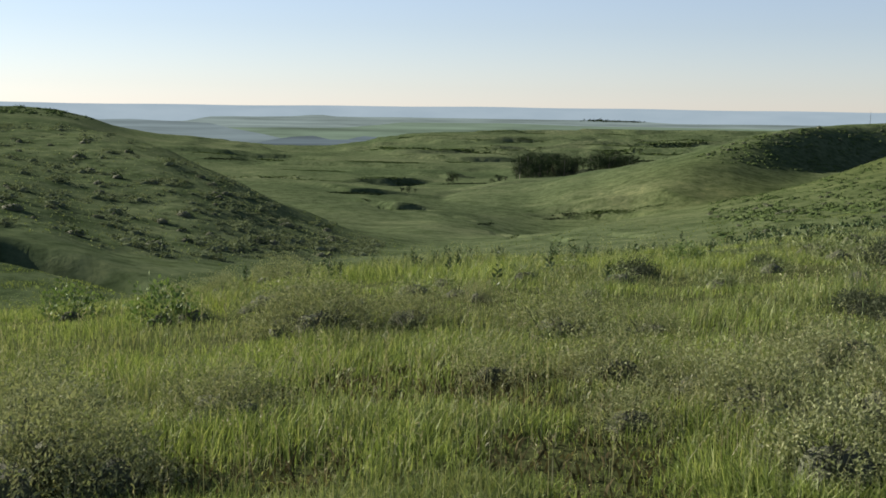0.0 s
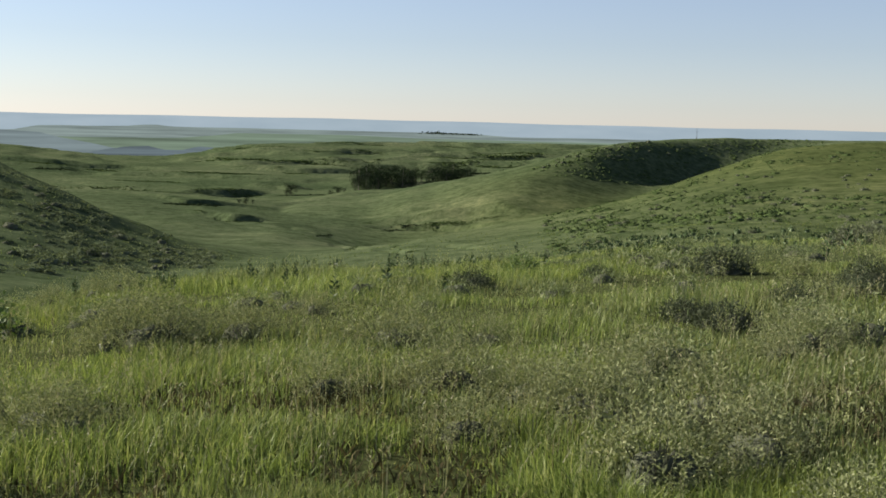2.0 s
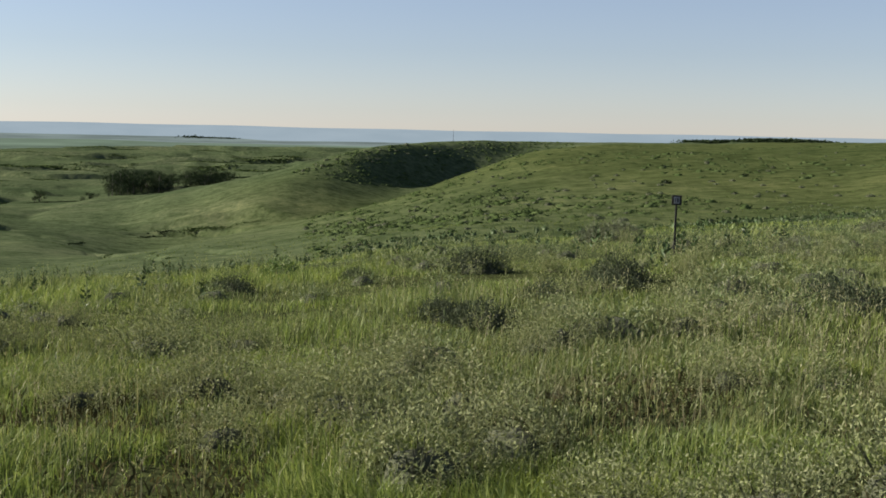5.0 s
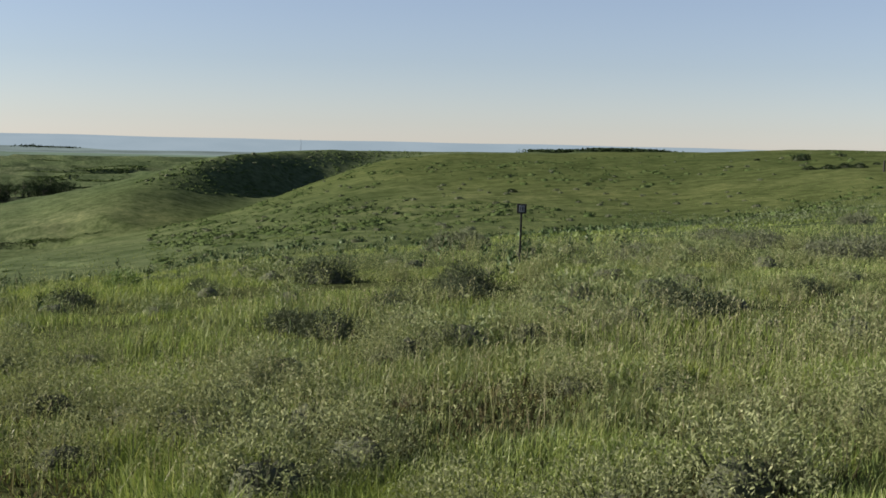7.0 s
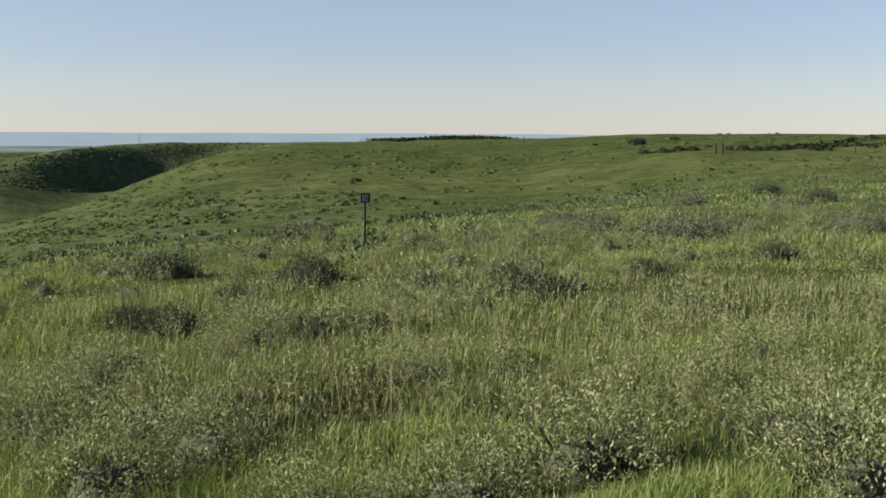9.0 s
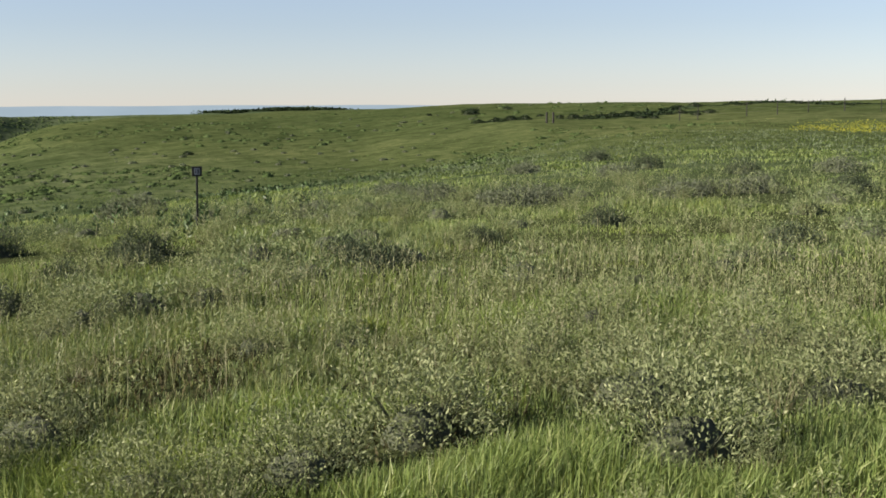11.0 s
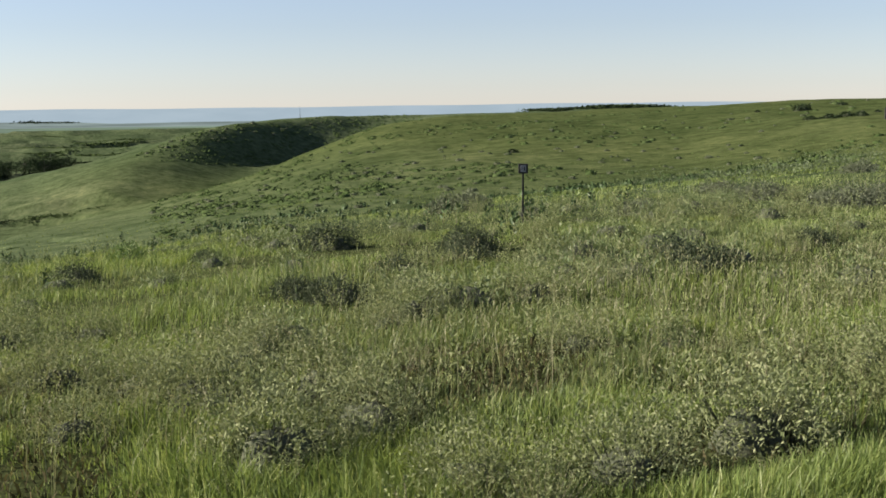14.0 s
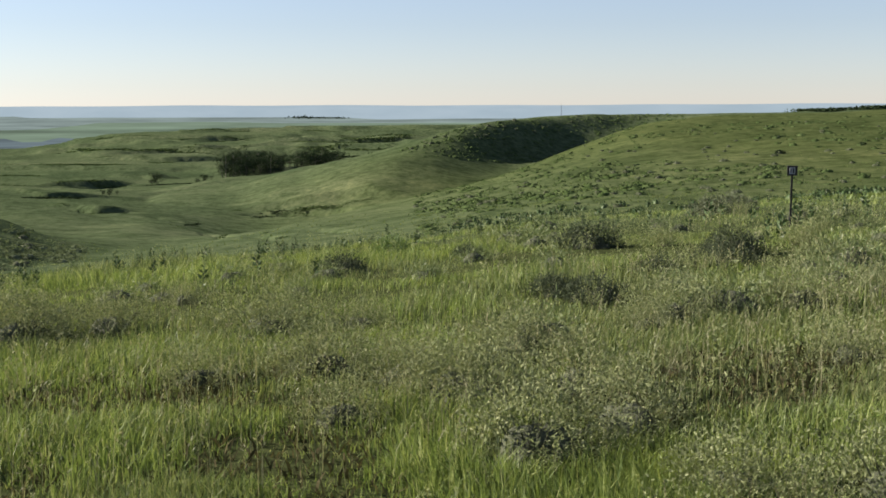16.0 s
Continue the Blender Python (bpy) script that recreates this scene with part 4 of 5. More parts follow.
def build_sage_carpet():
    """The countless further sprigs, as one."""
    rng = np.random.default_rng(9)
    pieces = []
    made = [sprays(np.random.default_rng(120 + i), count=4, high=0.33, spread=0.15, per_stem=14, long=0.030, wide=0.010, droop=0.0) for i in range(6)]
    xs, ys = scatter(rng, 9000, WEST, EAST, 6, 30)
    keep = wave(xs, ys, 3.2, 31, 2) + (np.degrees(np.arctan2(xs, ys)) - 22) / 50 > rng.uniform(-0.5, 1.0, 9000)
    xs, ys = xs[keep][:1250], ys[keep][:1250]
    zs = height(xs, ys)
    for n, (x, y, z) in enumerate(zip(xs, ys, zs)):
        v, p, f = made[n % 6][1]
        a, s = rng.uniform(0, 6.28), rng.uniform(0.7, 1.3)
        turn = np.array([[math.cos(a), -math.sin(a), 0], [math.sin(a), math.cos(a), 0], [0, 0, 1]]) * s
        pieces.append((v @ turn.T + [x, y, z], p, f))
    v, p, f = joined(*pieces)
    tagged(new("sage_carpet", raw_mesh("sage_carpet", v, p, f, SAGE)), "scattered grey sage sprigs through the prairie grass", "wild plant", kind="stuff")


build_sage_carpet()

# upright leafy stalks along the brow
stalk_kinds = [stalk_plant("milkweed", "dark green upright milkweed stalk with broad leaves", 140 + i, h, n, l, w)
               for i, (h, n, l, w) in enumerate(((0.58, 9, 0.15, 0.075), (0.46, 8, 0.14, 0.07), (0.66, 10, 0.14, 0.07), (0.40, 7, 0.13, 0.065)))]
STALKS = [(17.3, 21.3), (17.9, 21.0), (20.9, 30.5), (23.0, 24.4), (22.4, 24.9), (24.8, 31.1), (27.0, 20.7), (28.1, 17.8, 1.1), (27.7, 17.6), (31.4, 26.3), (33.0, 28.9), (29.6, 30.0),
          (34.0, 28.6), (7.3, 14.7), (10.7, 20.4), (0.2, 17.0), (2.4, 14.0), (-1.2, 19.0), (6.0, 19.5), (-3.0, 20.0), (5.0, 15.6)]
for i in range(22):
    STALKS.append((rng.uniform(23.5, 34), rng.uniform(18.5, 26), rng.uniform(0.6, 0.85)))
for i in range(200):
    b = rng.uniform(-10, 38)
    d = np.interp(b, (-12, 0, 10, 20, 28, 36), (20, 23, 26, 30, 33, 36)) * rng.uniform(0.78, 1.1)
    STALKS.append((b, d, rng.uniform(0.32, 0.56)))
STALKS = [(b, d, (k[0] if k else 1.0) * ((0.95 if k and k[0] > 1 else 0.58) if i < 21 else 1.0)) for i, (b, d, *k) in enumerate(STALKS)]
strew(stalk_kinds, STALKS, rng, 0.85, 1.15, 7)

build_grass()
build_seed_heads()

# ---------------------------------------------------------------- brush on the hillsides
far_kinds = [dome_plant("hillside_bush", ("low dark green bush on the grassy hillside", "low grey-green bush on the grassy hillside")[i % 2], "shrub", "hillside bushes",
                        (HILL_BUSH, HILL_SAGE)[i % 2], 200 + i, 150, 0.62, 0.40, 0.13, 0.09, 0, 0.8) for i in range(4)]
FAR = []
for i in range(70):
    b = rng.uniform(-23, -5)
    near_foot, crest = (float(along(LINES[k], np.array([b]))[0]) for k in (2, 4))
    FAR.append((b, near_foot + (crest - near_foot) * rng.uniform(0.05, 0.85), rng.uniform(0.4, 0.95)))
for i in range(110):
    FAR.append((rng.uniform(12, 40), rng.uniform(68, 115), rng.uniform(0.25, 0.6)))
for i in range(55):
    FAR.append((rng.uniform(18, 44), rng.uniform(115, 165), rng.uniform(0.3, 0.6)))
for i in range(30):
    FAR.append((rng.uniform(11, 21), 0, rng.uniform(0.6, 1.2)))
FAR = [(b, d or float(along(LINES[10], np.array([b]))[0]) - rng.uniform(2, 16), k) for b, d, k in FAR]
strew(far_kinds, FAR, rng, 0.85, 1.15, 4)


def build_brush(name, count, b0, b1, near_line, far_line, low, size, label, seed):
    """Low dark brush that clothes a slope between two lines of the land: uncounted small clumps, as one."""
    q = np.random.default_rng(seed)
    b = q.uniform(b0, b1, count)
    u = q.uniform(low, 0.95, count)
    r0, r1 = along(LINES[near_line], b), along(LINES[far_line], b)
    r = r0 + (r1 - r0) * u
    x, y = r * np.sin(np.radians(b)), r * np.cos(np.radians(b))
    keep = wave(x, y, 22, seed, 3) + np.minimum(1.4, 0.5 * np.minimum(b - b0, b1 - b)) + np.minimum(0.5, 1.6 * (u - low) - 0.3) - 0.3 > q.uniform(0, 0.9, count)
    x, y = x[keep], y[keep]
    z = height(x, y)
    clumps = [dome(q, 22, 1.0, 0.55, 0.28, 0.2, 0, 8, 4) for _ in range(8)]
    pieces = []
    for i in range(len(x)):
        v, p, f = clumps[i % 8]
        pieces.append((v * size * (0.5 + 1.1 * q.uniform() ** 2) * [q.uniform(0.8, 1.4), 1, 1] + [x[i], y[i], z[i]], p, f))
    v, p, f = joined(*pieces)
    tagged(new(name, raw_mesh(name, v, p, f, HILL_BUSH, True)), label, "brush", kind="stuff")


# brush added on the far rounded hill to darken its shaded face
build_brush("far_hill_brush", 500, -30, -15.0, 12, 14, 0.72, 1.8, "dark brush added for the shaded face of the far rounded hill", 63)
build_brush("slope_brush", 1100, 11.4, 24.0, 8, 10, 0.0, 0.42, "dark low brush on the shaded valley flank", 61)

def build_flecks():
    """Low coarse clumps that dot the upland: uncounted, as one."""
    q = np.random.default_rng(64)
    n = 9600
    b = q.uniform(12, EAST, n)
    r = 58 * (185 / 58) ** q.uniform(0, 1, n)
    x, y = r * np.sin(np.radians(b)), r * np.cos(np.radians(b))
    keep = wave(x, y, 18, 65, 3) - np.interp(b, (34, 46), (0.0, 0.6)) > q.uniform(-0.25, 0.9, n)
    x, y, r = x[keep], y[keep], r[keep]
    z = height(x, y)
    clumps = [dome(q, 26, 0.5, 0.26, 0.14, 0.09, 0, 7, 3) for _ in range(8)]
    pieces = []
    for i in range(min(len(x), 2000)):
        v, p, f = clumps[i % 8]
        pieces.append((v * (0.22 + 0.95 * q.uniform() ** 2) * [q.uniform(0.8, 1.6), 1, q.uniform(0.6, 1.1)] + [x[i], y[i], z[i]], p, f))
    tagged(new("upland_forbs", raw_mesh("upland_forbs", *joined(*pieces), HILL_BUSH, True)), "low dark forbs dotted over the upland grass", "wild plant", kind="stuff")


build_flecks()


def build_hill_sage():
    """Pale sage tops that mottle the long hillside: uncounted, as one."""
    q = np.random.default_rng(66)
    n = 1900
    b = q.uniform(-26, -3, n)
    near_foot, crest = along(LINES[2], b), along(LINES[4], b)
    r = near_foot + (crest - near_foot) * q.uniform(0.04, 0.95, n)
    x, y = r * np.sin(np.radians(b)), r * np.cos(np.radians(b))
    keep = wave(x, y, 9, 67, 3) > q.uniform(-0.6, 0.6, n)
    x, y = x[keep], y[keep]
    z = height(x, y)
    clumps = [dome(q, 110, 0.62, 0.46, 0.13, 0.09, 0, 8, 3, 0.5) for _ in range(8)]
    pieces = []
    for i in range(min(len(x), 480)):
        v, p, f = clumps[i % 8]
        pieces.append((v * q.choice([0.3, 0.4, 0.5, 0.65, 0.8, 1.25]) * [q.uniform(0.9, 1.6), 1, q.uniform(0.5, 0.9)] + [x[i], y[i], z[i]], p, f))
    v, p, f = joined(*pieces)
    tagged(new("hillside_sage", raw_mesh("hillside_sage", v, p, f, HILL_SAGE, True)), "pale grey-green sage mottling the hillside", "brush", kind="stuff")


build_hill_sage()


def soft_patch(name, count, b0, b1, r0, r1, leaf, label, seed):
    """Low soft-topped growth in drifts: uncounted, as one."""
    q = np.random.default_rng(seed)
    x, y = scatter(q, count, b0, b1, r0, r1)
    b = np.degrees(np.arctan2(x, y))
    keep = wave(x, y, 6, seed, 3) + np.minimum(0.4, 0.25 * np.minimum(b - b0, b1 - b)) > q.uniform(-0.3, 0.7, count)
    x, y = x[keep], y[keep]
    k = 9
    s = np.repeat(q.uniform(0.15, 0.45, len(x)), k)
    at = np.repeat(np.stack([x, y, height(x, y)], -1), k, 0) + q.normal(size=(len(s), 3)) * [1, 1, 0] * s[:, None]
    at[:, 2] += q.uniform(0, 0.5, len(s)) * s
    v, p, f = leaves(at, q.normal(size=(len(s), 3)) * [1, 1, 0.4] + [0, 0, 0.7], q.uniform(0.06, 0.15, len(s)), q.uniform(0.03, 0.07, len(s)), q)
    tagged(new(name, raw_mesh(name, v, p, f, leaf)), label, "wild plant", kind="stuff")


def build_forb_patch():
    """A drift of leafy forbs on the slope behind the marker: uncounted, as one."""
    q = np.random.default_rng(71)
    n = 1900
    b, r = q.uniform(13, 37, n), q.uniform(35, 70, n)
    x, y = r * np.sin(np.radians(b)), r * np.cos(np.radians(b))
    keep = wave(x, y, 8, 72, 3) + np.minimum(0.4, 0.12 * np.minimum(b - 13, 37 - b)) - np.interp(r, (38, 50), (0.6, 0.0)) - np.interp(b, (26, 34), (0.0, 0.35)) > q.uniform(-0.1, 0.9, n)
    x, y = x[keep], y[keep]
    z = height(x, y)
    clumps = [dome(q, 30, 0.2, 0.28, 0.11, 0.06, 0, 6, 3) for _ in range(8)]
    pieces = []
    for i in range(len(x)):
        v, p, f = clumps[i % 8]
        pieces.append((v * q.uniform(0.6, 1.3) + [x[i], y[i], z[i]], p, f))
    tagged(new("forb_patch", raw_mesh("forb_patch", *joined(*pieces), MILKWEED, True)), "dark green leafy forbs crowding the slope behind the marker", "wild plant", kind="stuff")


build_forb_patch()
soft_patch("upland_sage", 1500, 33, EAST, 30, 85, HILL_SAGE, "pale grey-green sage drifts on the upland", 68)
soft_patch("sweet_clover", 520, 55.0, 61, 74, 96, CLOVER, "yellow-green sweet clover in bloom near the fence", 69)


def draw_brush(leaf, tall, *way):
    """Dark scrub, mostly added to stand for shade on cut banks and draws, uncounted clumps as one: way through bearing
    and distance.
    """
    q = np.random.default_rng(int(way[0][1] * 10 + tall * 100))
    bs, ds = zip(*way)
    n = int(8 + 70 * abs(bs[-1] - bs[0]))
    u = q.uniform(0, 1, n)
    b = bs[0] + (bs[-1] - bs[0]) * u + q.normal(0, 0.03, n)
    r = np.interp(b, bs, ds) * (1 + q.normal(0, 0.004, n) + 0.010 * wave(b * 10, 0 * b, 6.0, tall, 2))
    x, y = r * np.sin(np.radians(b)), r * np.cos(np.radians(b))
    full = np.clip(np.minimum(u, 1 - u) / 0.2, 0.25, 1) * np.clip(0.75 + 0.4 * wave(b * 10, 0 * b, 6.0, 3 + tall, 2), 0.35, 1.1) * tall
    k = 4
    s = np.repeat(full, k)
    m = len(s)
    at = np.repeat(np.stack([x, y, height(x, y)], -1), k, 0) + q.normal(size=(m, 3)) * [1.6, 0.4, 0] * s[:, None]
    at[:, 2] += q.uniform(-0.15, 0.2, m) * s
    v, p, f = leaves(at, q.normal(size=(m, 3)) * [1, 0.6, 0.06] + [0, 0, 0.04], s * q.uniform(1.0, 1.9, m), s * q.uniform(0.35, 0.6, m), q)
    tagged(new("draw_brush", raw_mesh("draw_brush", v, p, f, leaf)), "dark scrub band, most of them standing for bank shade", "brush", kind="stuff")


# scrub strips added where the valley's banks and draws lie in shade
draw_brush(HILL_BUSH, 1.1, (-12.1, 597), (-10.5, 590), (-9.0, 600), (-7.6, 598), (-6.6, 584))
draw_brush(HILL_BUSH, 0.8, (-6.8, 584), (-5.7, 563), (-3.2, 525), (-0.4, 538))
draw_brush(TREE_LEAF, 0.75, (-11.2, 565), (-9.6, 575), (-8.0, 572))
draw_brush(HILL_BUSH, 0.6, (-3.4, 636), (-0.4, 584), (1.9, 548))
draw_brush(HILL_BUSH, 0.8, (-10.9, 366), (-10.1, 360))
draw_brush(HILL_BUSH, 0.7, (-9.6, 354), (-7.9, 345), (-6.2, 330), (-4.4, 329))
draw_brush(HILL_BUSH, 0.7, (-4.4, 336), (-3.4, 349), (-2.2, 352), (-0.5, 366))
draw_brush(HILL_BUSH, 0.6, (-3.9, 352), (-2.9, 356), (-1.9, 358), (-0.9, 368))
draw_brush(TREE_LEAF, 0.5, (-0.4, 361), (1.2, 365), (2.9, 350))
draw_brush(TREE_LEAF, 0.5, (-5.5, 240), (-4.4, 237), (-3.7, 238), (-2.8, 250))
draw_brush(HILL_BUSH, 0.3, (-4.1, 218), (-3.4, 208))
draw_brush(HILL_BUSH, 0.22, (-3.2, 197), (-1.9, 200), (-0.6, 201))
draw_brush(TREE_LEAF, 0.45, (1.3, 178), (1.8, 187), (2.2, 197))
draw_brush(HILL_BUSH, 0.2, (0.7, 178), (1.4, 170), (1.9, 166))
draw_brush(TREE_LEAF, 0.5, (4.5, 218), (5.2, 222), (5.8, 223), (6.6, 222))
draw_brush(HILL_BUSH, 0.4, (6.4, 222), (7.4, 219), (8.9, 215))
draw_brush(HILL_BUSH, 0.25, (3.5, 227), (4.1, 230))
draw_brush(HILL_BUSH, 0.3, (4.2, 224), (7.0, 220), (11.2, 214))
draw_brush(HILL_BUSH, 0.3, (3.0, 128), (3.4, 131), (3.8, 138), (4.0, 142))
draw_brush(HILL_BUSH, 0.2, (4.7, 80), (5.0, 88), (5.4, 93))
draw_brush(HILL_BUSH, 0.15, (5.7, 77), (6.2, 78))
draw_brush(HILL_BUSH, 1.2, (1.1, 658), (2.7, 642), (3.2, 632))
draw_brush(HILL_BUSH, 0.9, (2.9, 643), (4.7, 692))
draw_brush(HILL_BUSH, 1.0, (0.6, 759), (2.7, 754), (5.7, 784))
draw_brush(HILL_BUSH, 0.8, (6.8, 901), (8.0, 910))
draw_brush(HILL_BUSH, 1.9, (9.8, 906), (12.4, 880), (13.4, 880))
draw_brush(HILL_BUSH, 1.4, (8.3, 744), (10.9, 748), (12.4, 750))
draw_brush(TREE_LEAF, 1.7, (5.8, 638), (7.0, 617), (9.9, 608), (10.9, 600))

# the thicket's own brush along the fence
draw_brush(TREE_LEAF, 0.5, (44.7, 123), (46.5, 125), (48.2, 129), (50.3, 141), (52.5, 150), (56.0, 150), (60.0, 148))
draw_brush(TREE_LEAF, 0.42, (44.9, 122), (47.0, 123), (49.5, 127), (52.0, 134))
draw_brush(TREE_LEAF, 0.26, (40.9, 126), (42.0, 124), (43.6, 122))

# scrub added to imitate shade on the risers of the far treads
draw_brush(HILL_BUSH, 1.9, (6.6, 670), (9.0, 652), (11.8, 640))
draw_brush(HILL_BUSH, 1.7, (5.4, 700), (8.5, 712), (12.4, 722))
draw_brush(HILL_BUSH, 1.8, (6.6, 800), (9.7, 880), (13.0, 890))
draw_brush(HILL_BUSH, 1.6, (0.8, 935), (3.0, 938), (5.2, 945))
draw_brush(HILL_BUSH, 1.5, (-4.2, 760), (-2.2, 680), (-0.4, 645), (1.1, 652), (3.2, 645))
draw_brush(HILL_BUSH, 0.9, (-4.4, 519), (-0.9, 524))
draw_brush(HILL_BUSH, 0.6, (-7.6, 447), (-4.2, 436))
draw_brush(HILL_BUSH, 1.3, (-2.4, 838), (0.6, 765))

# thicket in front of the fence, and lone clumps on the skyline
THICKET = [(44.9 + 0.6 * i, 123 + rng.uniform(-2, 4), rng.uniform(0.35, 0.7)) for i in range(12)] + [(rng.uniform(49, 58), 146 + rng.uniform(-4, 4), rng.uniform(0.3, 0.6)) for i in range(12)] + \
          [(40.86, 148.0, 1.15), (42.54, 153, 0.5), (41.2, 125, 0.6), (42.0, 124, 0.6), (42.7, 123, 0.7), (43.3, 122, 0.7), (28.2, 108, 0.5), (39.0, 150, 0.4), (31.6, 119, 0.35), (44.0, 128, 0.4)]
brush = []
for i in range(2):
    ob = dome_plant("brush_clump", "dark tangled clump of brush by the fence", "shrub", "brush by the fence", TREE_LEAF, 230 + i, 420, 1.0, 0.62, 0.22, 0.11, 40)
    brush.append(ob)
strew(brush, THICKET, rng, 0.9, 1.1, 4)


# ---------------------------------------------------------------- trees in the bottom
def build_tree(seed, high, width):
    q = np.random.default_rng(seed)
    ob = thing("tree", "dark leafy tree in the valley bottom", "tree", "trees along the creek")
    limbs = 11
    s = q.uniform(0.02, 0.75, limbs)
    a = q.uniform(0, 6.28, limbs)
    start = np.stack([0 * s, 0 * s, s * high * 0.8], -1)
    end = start + np.stack([np.cos(a) * width * 0.36, np.sin(a) * width * 0.36, q.uniform(0.12, 0.3, limbs) * high], -1)
    part("trunk", raw_mesh("tree_trunk", *joined(stalks(np.array([[0, 0, -0.3]]), np.array([[0.1, 0, high * 0.8]]), np.array([0.05 * high])),
                                                 stalks(start, end, np.full(limbs, 0.018 * high))), BARK), ob)
    n = 1000
    i = q.integers(0, limbs, n)
    c = np.where(q.uniform(size=n)[:, None] < 0.35, q.uniform(0.03, 0.85, (n, 1)) * [[0, 0, high]], end[i])
    at = c + q.normal(size=(n, 3)) * [width * 0.11, width * 0.11, high * 0.075]
    at[:, 2] = np.abs(at[:, 2])
    part("crown", raw_mesh("tree_crown", *leaves(at, q.normal(size=(n, 3)), q.uniform(0.28, 0.55, n), q.uniform(0.22, 0.42, n), q), TREE_LEAF), ob)
    return ob


trees = [build_tree(300, 10.5, 7.5), build_tree(301, 8.4, 7.5), build_tree(302, 7.2, 7.0)]
TREES = [(3.45, 345, .72), (3.8, 348, .86), (4.1, 352, .84), (3.65, 353, .68), (4.4, 462, .82), (4.7, 466, .95), (5.0, 466, .66), (5.3, 470, .8), (5.6, 468, .9), (4.55, 472, .68), (4.9, 474, .82), (5.2, 476, .9),
         (3.3, 350, .38), (3.9, 338, .45), (2.5, 344, .36), (2.8, 340, .15), (2.2, 346, .19), (0.4, 361, .5), (0.2, 358, .2), (-1.6, 276, .2), (-1.9, 276, .15), (-1.3, 278, .1), (6.0, 484, .7), (6.3, 488, .6),
         (6.6, 478, .62), (7.3, 480, .8), (7.6, 484, .85), (7.9, 480, .75), (8.2, 486, .85), (8.5, 490, .8), (5.45, 462, .9), (5.9, 468, .85), (6.85, 476, .85), (4.0, 460, 1.0), (4.35, 458, 1.08), (7.05, 482, .9), (7.45, 478, .8), (7.75, 488, .9), (8.05, 490, .8), (8.35, 482, .8), (4.2, 465, .75), (5.8, 480, .7)]
strew(trees, TREES, rng, 0.9, 1.1, 2)


def build_far_woods():
    """Woods on a far rise, showing over the skyline: many crowns, as one."""
    q = np.random.default_rng(310)
    pieces = []
    for i in range(70):
        b = q.uniform(29.0, 35.0)
        x, y = 820 * math.sin(radians(b)), 820 * math.cos(radians(b)) + q.uniform(-10, 10)
        top = EYE + 820 * math.tan(radians(np.interp(b, (29.0, 31.5, 32.3, 34, 35.0), (-.20, -.13, -.05, -.05, -.12))))
        g = float(height(x, y))
        n = 130
        at = np.stack([x + q.normal(0, 4.5, n), y + q.normal(0, 3.0, n), top - np.abs(q.normal(0, 2.2, n)) - 0.5], -1)
        pieces.append(leaves(at, q.normal(size=(n, 3)) * [1, 1, 0.2], q.uniform(1.0, 2.0, n), q.uniform(0.6, 1.2, n), q))
        pieces.append(stalks(np.array([[x, y, g - 1]]), np.array([[x, y, top - 2]]), np.array([0.8])))
    for i in range(40):
        b = q.uniform(6.5, 8.6)
        d = 2690 + q.uniform(-8, 8)
        x, y = d * math.sin(radians(b)), d * math.cos(radians(b))
        crest = EYE + d * math.tan(radians(-0.52))
        tall = 1.5 + 4.0 * math.exp(-((b - 6.95) / 0.22) ** 2)
        at = np.stack([x + q.normal(0, 9, 16), y + q.normal(0, 4, 16), crest - 1.5 + q.uniform(0, tall, 16)], -1)
        pieces.append(leaves(at, q.normal(size=(16, 3)) * [1, 1, 0.3], q.uniform(3, 5, 16), q.uniform(2, 3, 16), q))
        pieces.append(stalks(np.array([[x, y, crest - 6]]), np.array([[x, y, crest + 0.5 * tall]]), np.array([1.5])))
    tagged(new("far_woods", raw_mesh("far_woods", *joined(*pieces), TREE_LEAF)), "dark belt of far woods on the skyline", "trees", kind="stuff")


build_far_woods()


def build_mast():
    """A lattice mast far off on the blue ridge."""
    ob = thing("radio_mast", "slim far radio mast on the horizon ridge", "mast")
    b, d = 18.6, 4280
    x, y = d * math.sin(radians(b)), d * math.cos(radians(b))
    g = float(height(x, y))
    top = EYE + d * math.tan(radians(0.055))
    legs = np.array([[x - 1.5, y, g - 1], [x + 1.5, y, g - 1], [x, y + 2, g - 1]])
    for leg in legs:
        part("leg", raw_mesh("mast_leg", *stalks(leg[None], np.array([[x, y, top]]), np.array([0.8])), POST), ob)
    rungs = np.linspace(0.1, 0.9, 9)[:, None]
    tagged(part("lattice", raw_mesh("mast_lattice", *stalks(legs[:1] * (1 - rungs) + np.array([[x, y, top]]) * rungs, legs[1:2] * (1 - rungs) + np.array([[x, y, top]]) * rungs, np.full(9, 0.8)), POST), ob), kind="stuff")


build_mast()


# ---------------------------------------------------------------- trail marker and fence
def box(bm, size, at, bevel=0.0):
    made = bmesh.ops.create_cube(bm, size=1.0, matrix=Matrix.Translation(at) @ Matrix.Diagonal((*size, 1)))
    if bevel:
        edges = list({e for v in made["verts"] for e in v.link_edges})
        bmesh.ops.bevel(bm, geom=edges, offset=bevel, segments=2, affect="EDGES", profile=0.6)


def from_bm(name, bm, material):
    me = bpy.data.meshes.new(name)
    bm.to_mesh(me)
    bm.free()
    me.materials.append(material)
    return me


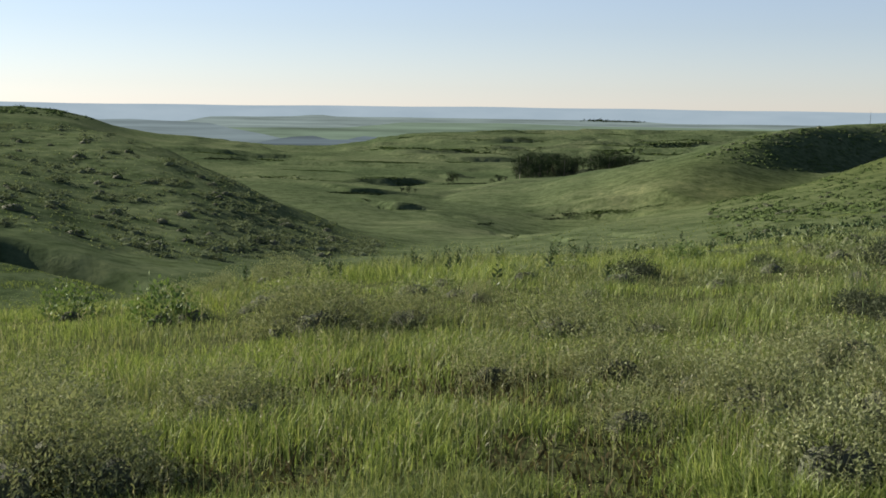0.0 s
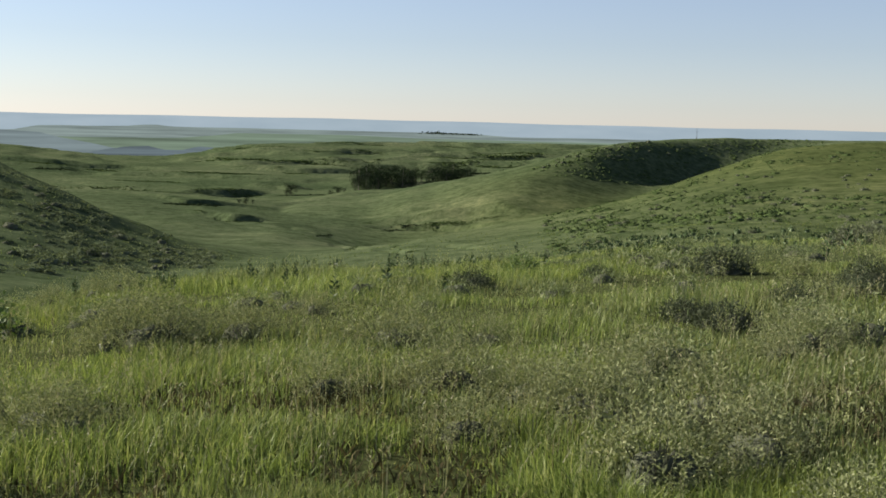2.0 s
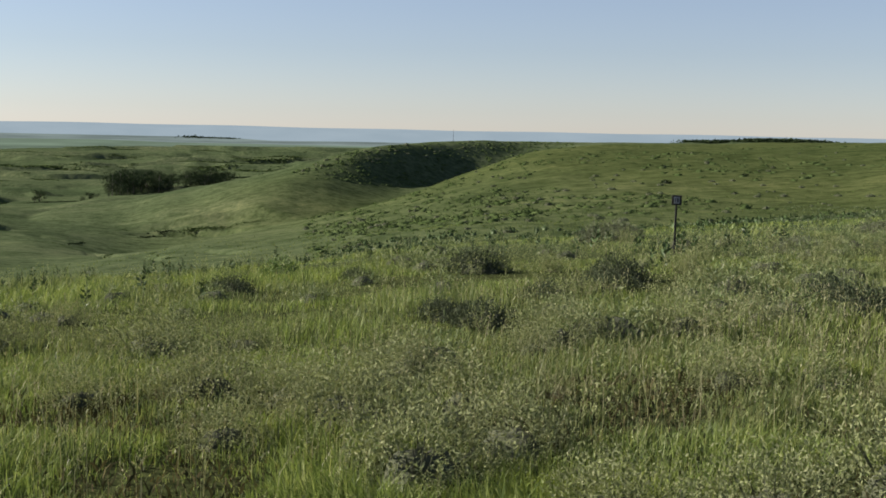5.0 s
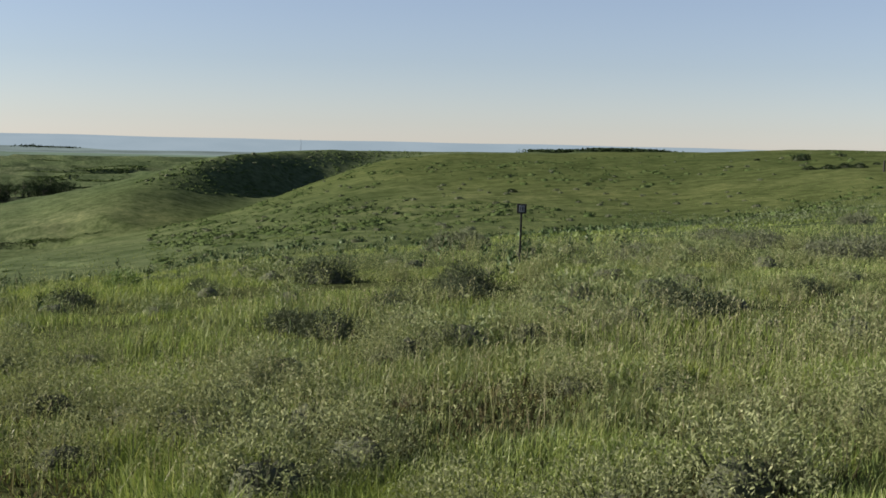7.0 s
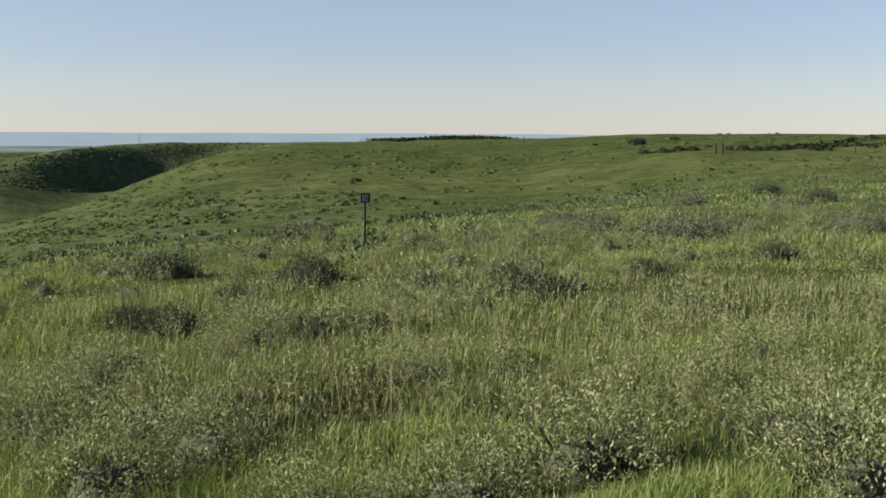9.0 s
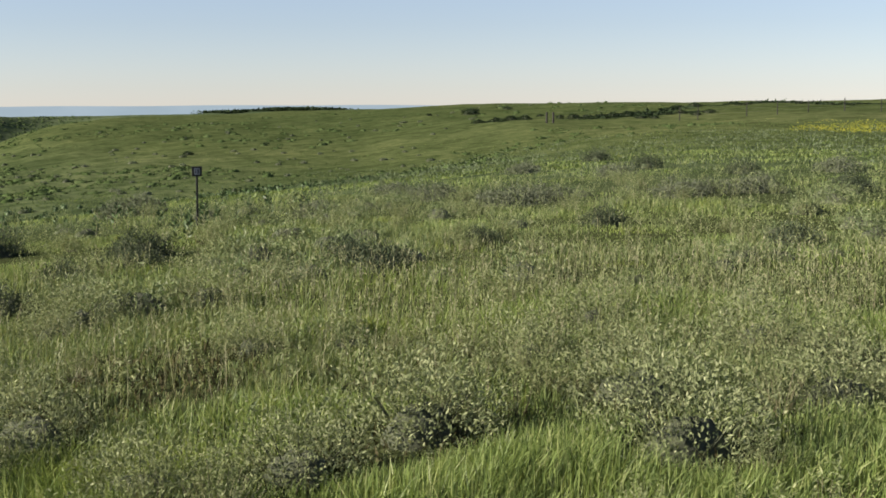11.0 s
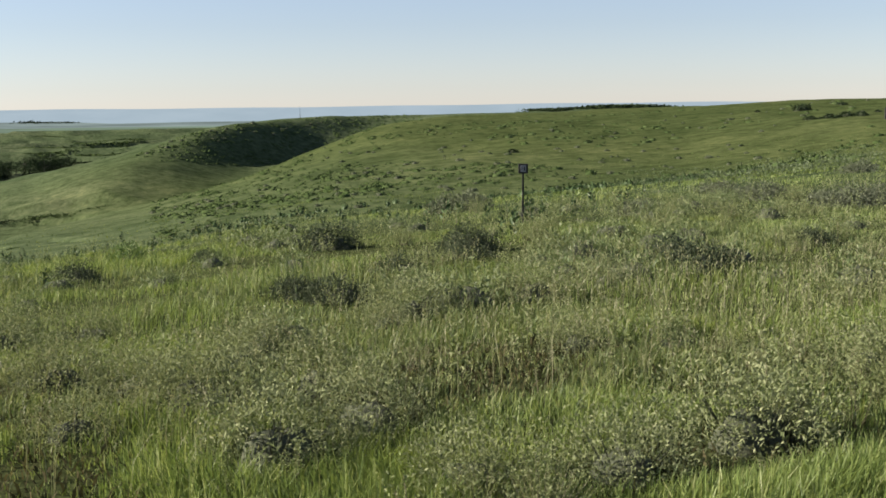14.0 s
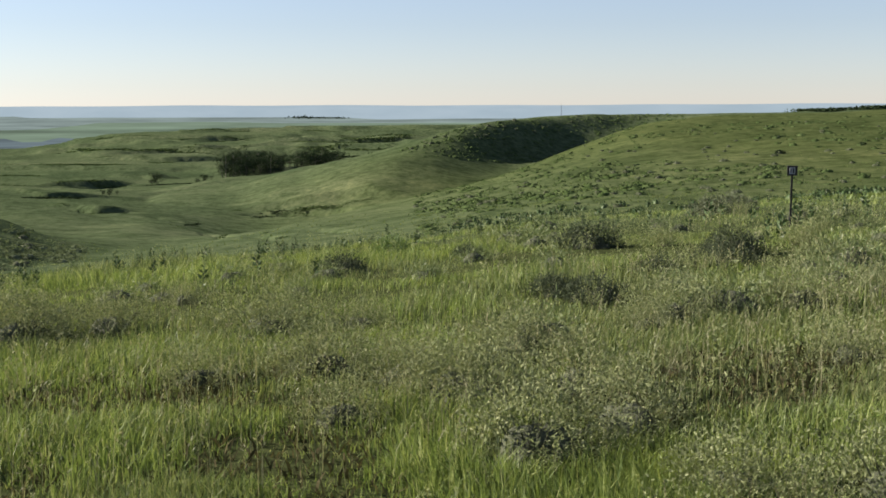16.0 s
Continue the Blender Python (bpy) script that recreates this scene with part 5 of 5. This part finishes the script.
def build_marker():
    ob = thing("trail_marker", "dark square trail marker on a thin post in the grass", "sign")
    bm = bmesh.new()
    box(bm, (0.034, 0.034, 1.12), (0, 0, 0.36), 0.004)
    part("post", from_bm("marker_post", bm, DARK_PAINT), ob)
    bm = bmesh.new()
    box(bm, (0.165, 0.022, 0.165), (0, -0.028, 0.915), 0.005)
    panel = part("panel", from_bm("marker_panel", bm, DARK_PAINT), ob)
    bm = bmesh.new()
    box(bm, (0.092, 0.006, 0.108), (0, -0.0415, 0.915), 0.002)
    part("face_plate", from_bm("marker_face", bm, PALE_PLATE), panel, "grey face plate with dark bars")
    for dx, w in ((-0.020, 0.012), (0.018, 0.022)):
        bm = bmesh.new()
        box(bm, (w, 0.004, 0.072), (dx, -0.0465, 0.915), 0.001)
        part("bar", from_bm("marker_bar", bm, DARK_PAINT), panel)
    ob.matrix_basis = pose(*spot(28.6, 21.4), 0.5, 0.6, -24)
    return ob


build_marker()


def build_fence():
    ob = thing("wire_fence", "old wire fence with thin weathered posts", "fence")
    posts = [(44.3, 116, 1.0), (44.6, 116.4, 1.0), (50.2, 117, 1.25), (51.0, 117, 1.35), (53.1, 117.5, 1.3), (54.4, 118, 1.15), (55.7, 119, 1.1), (57.2, 121, 1.2), (58.7, 123, 1.2), (60.3, 126, 1.2), (62.0, 129, 1.2)]
    tops = []
    for i, (b, d, h) in enumerate(posts):
        x, y, z = spot(b, d)
        w = 0.20 if i < 2 else 0.10
        bm = bmesh.new()
        bmesh.ops.create_cone(bm, cap_ends=True, segments=8, radius1=w / 2, radius2=w / 2.4, depth=h + 0.3, matrix=Matrix.Translation((x, y, z + h / 2 - 0.15)))
        part("post", from_bm("fence_post", bm, POST), ob)
        tops.append((x, y, z, h))
    for level in (0.35, 0.62, 0.9):
        a = np.array([(x, y, z + level * min(h, 1.15)) for x, y, z, h in tops])
        part("wire", raw_mesh("fence_wire", *stalks(a[:-1], a[1:], np.full(len(a) - 1, 0.012)), WIRE), ob)
    return ob


build_fence()
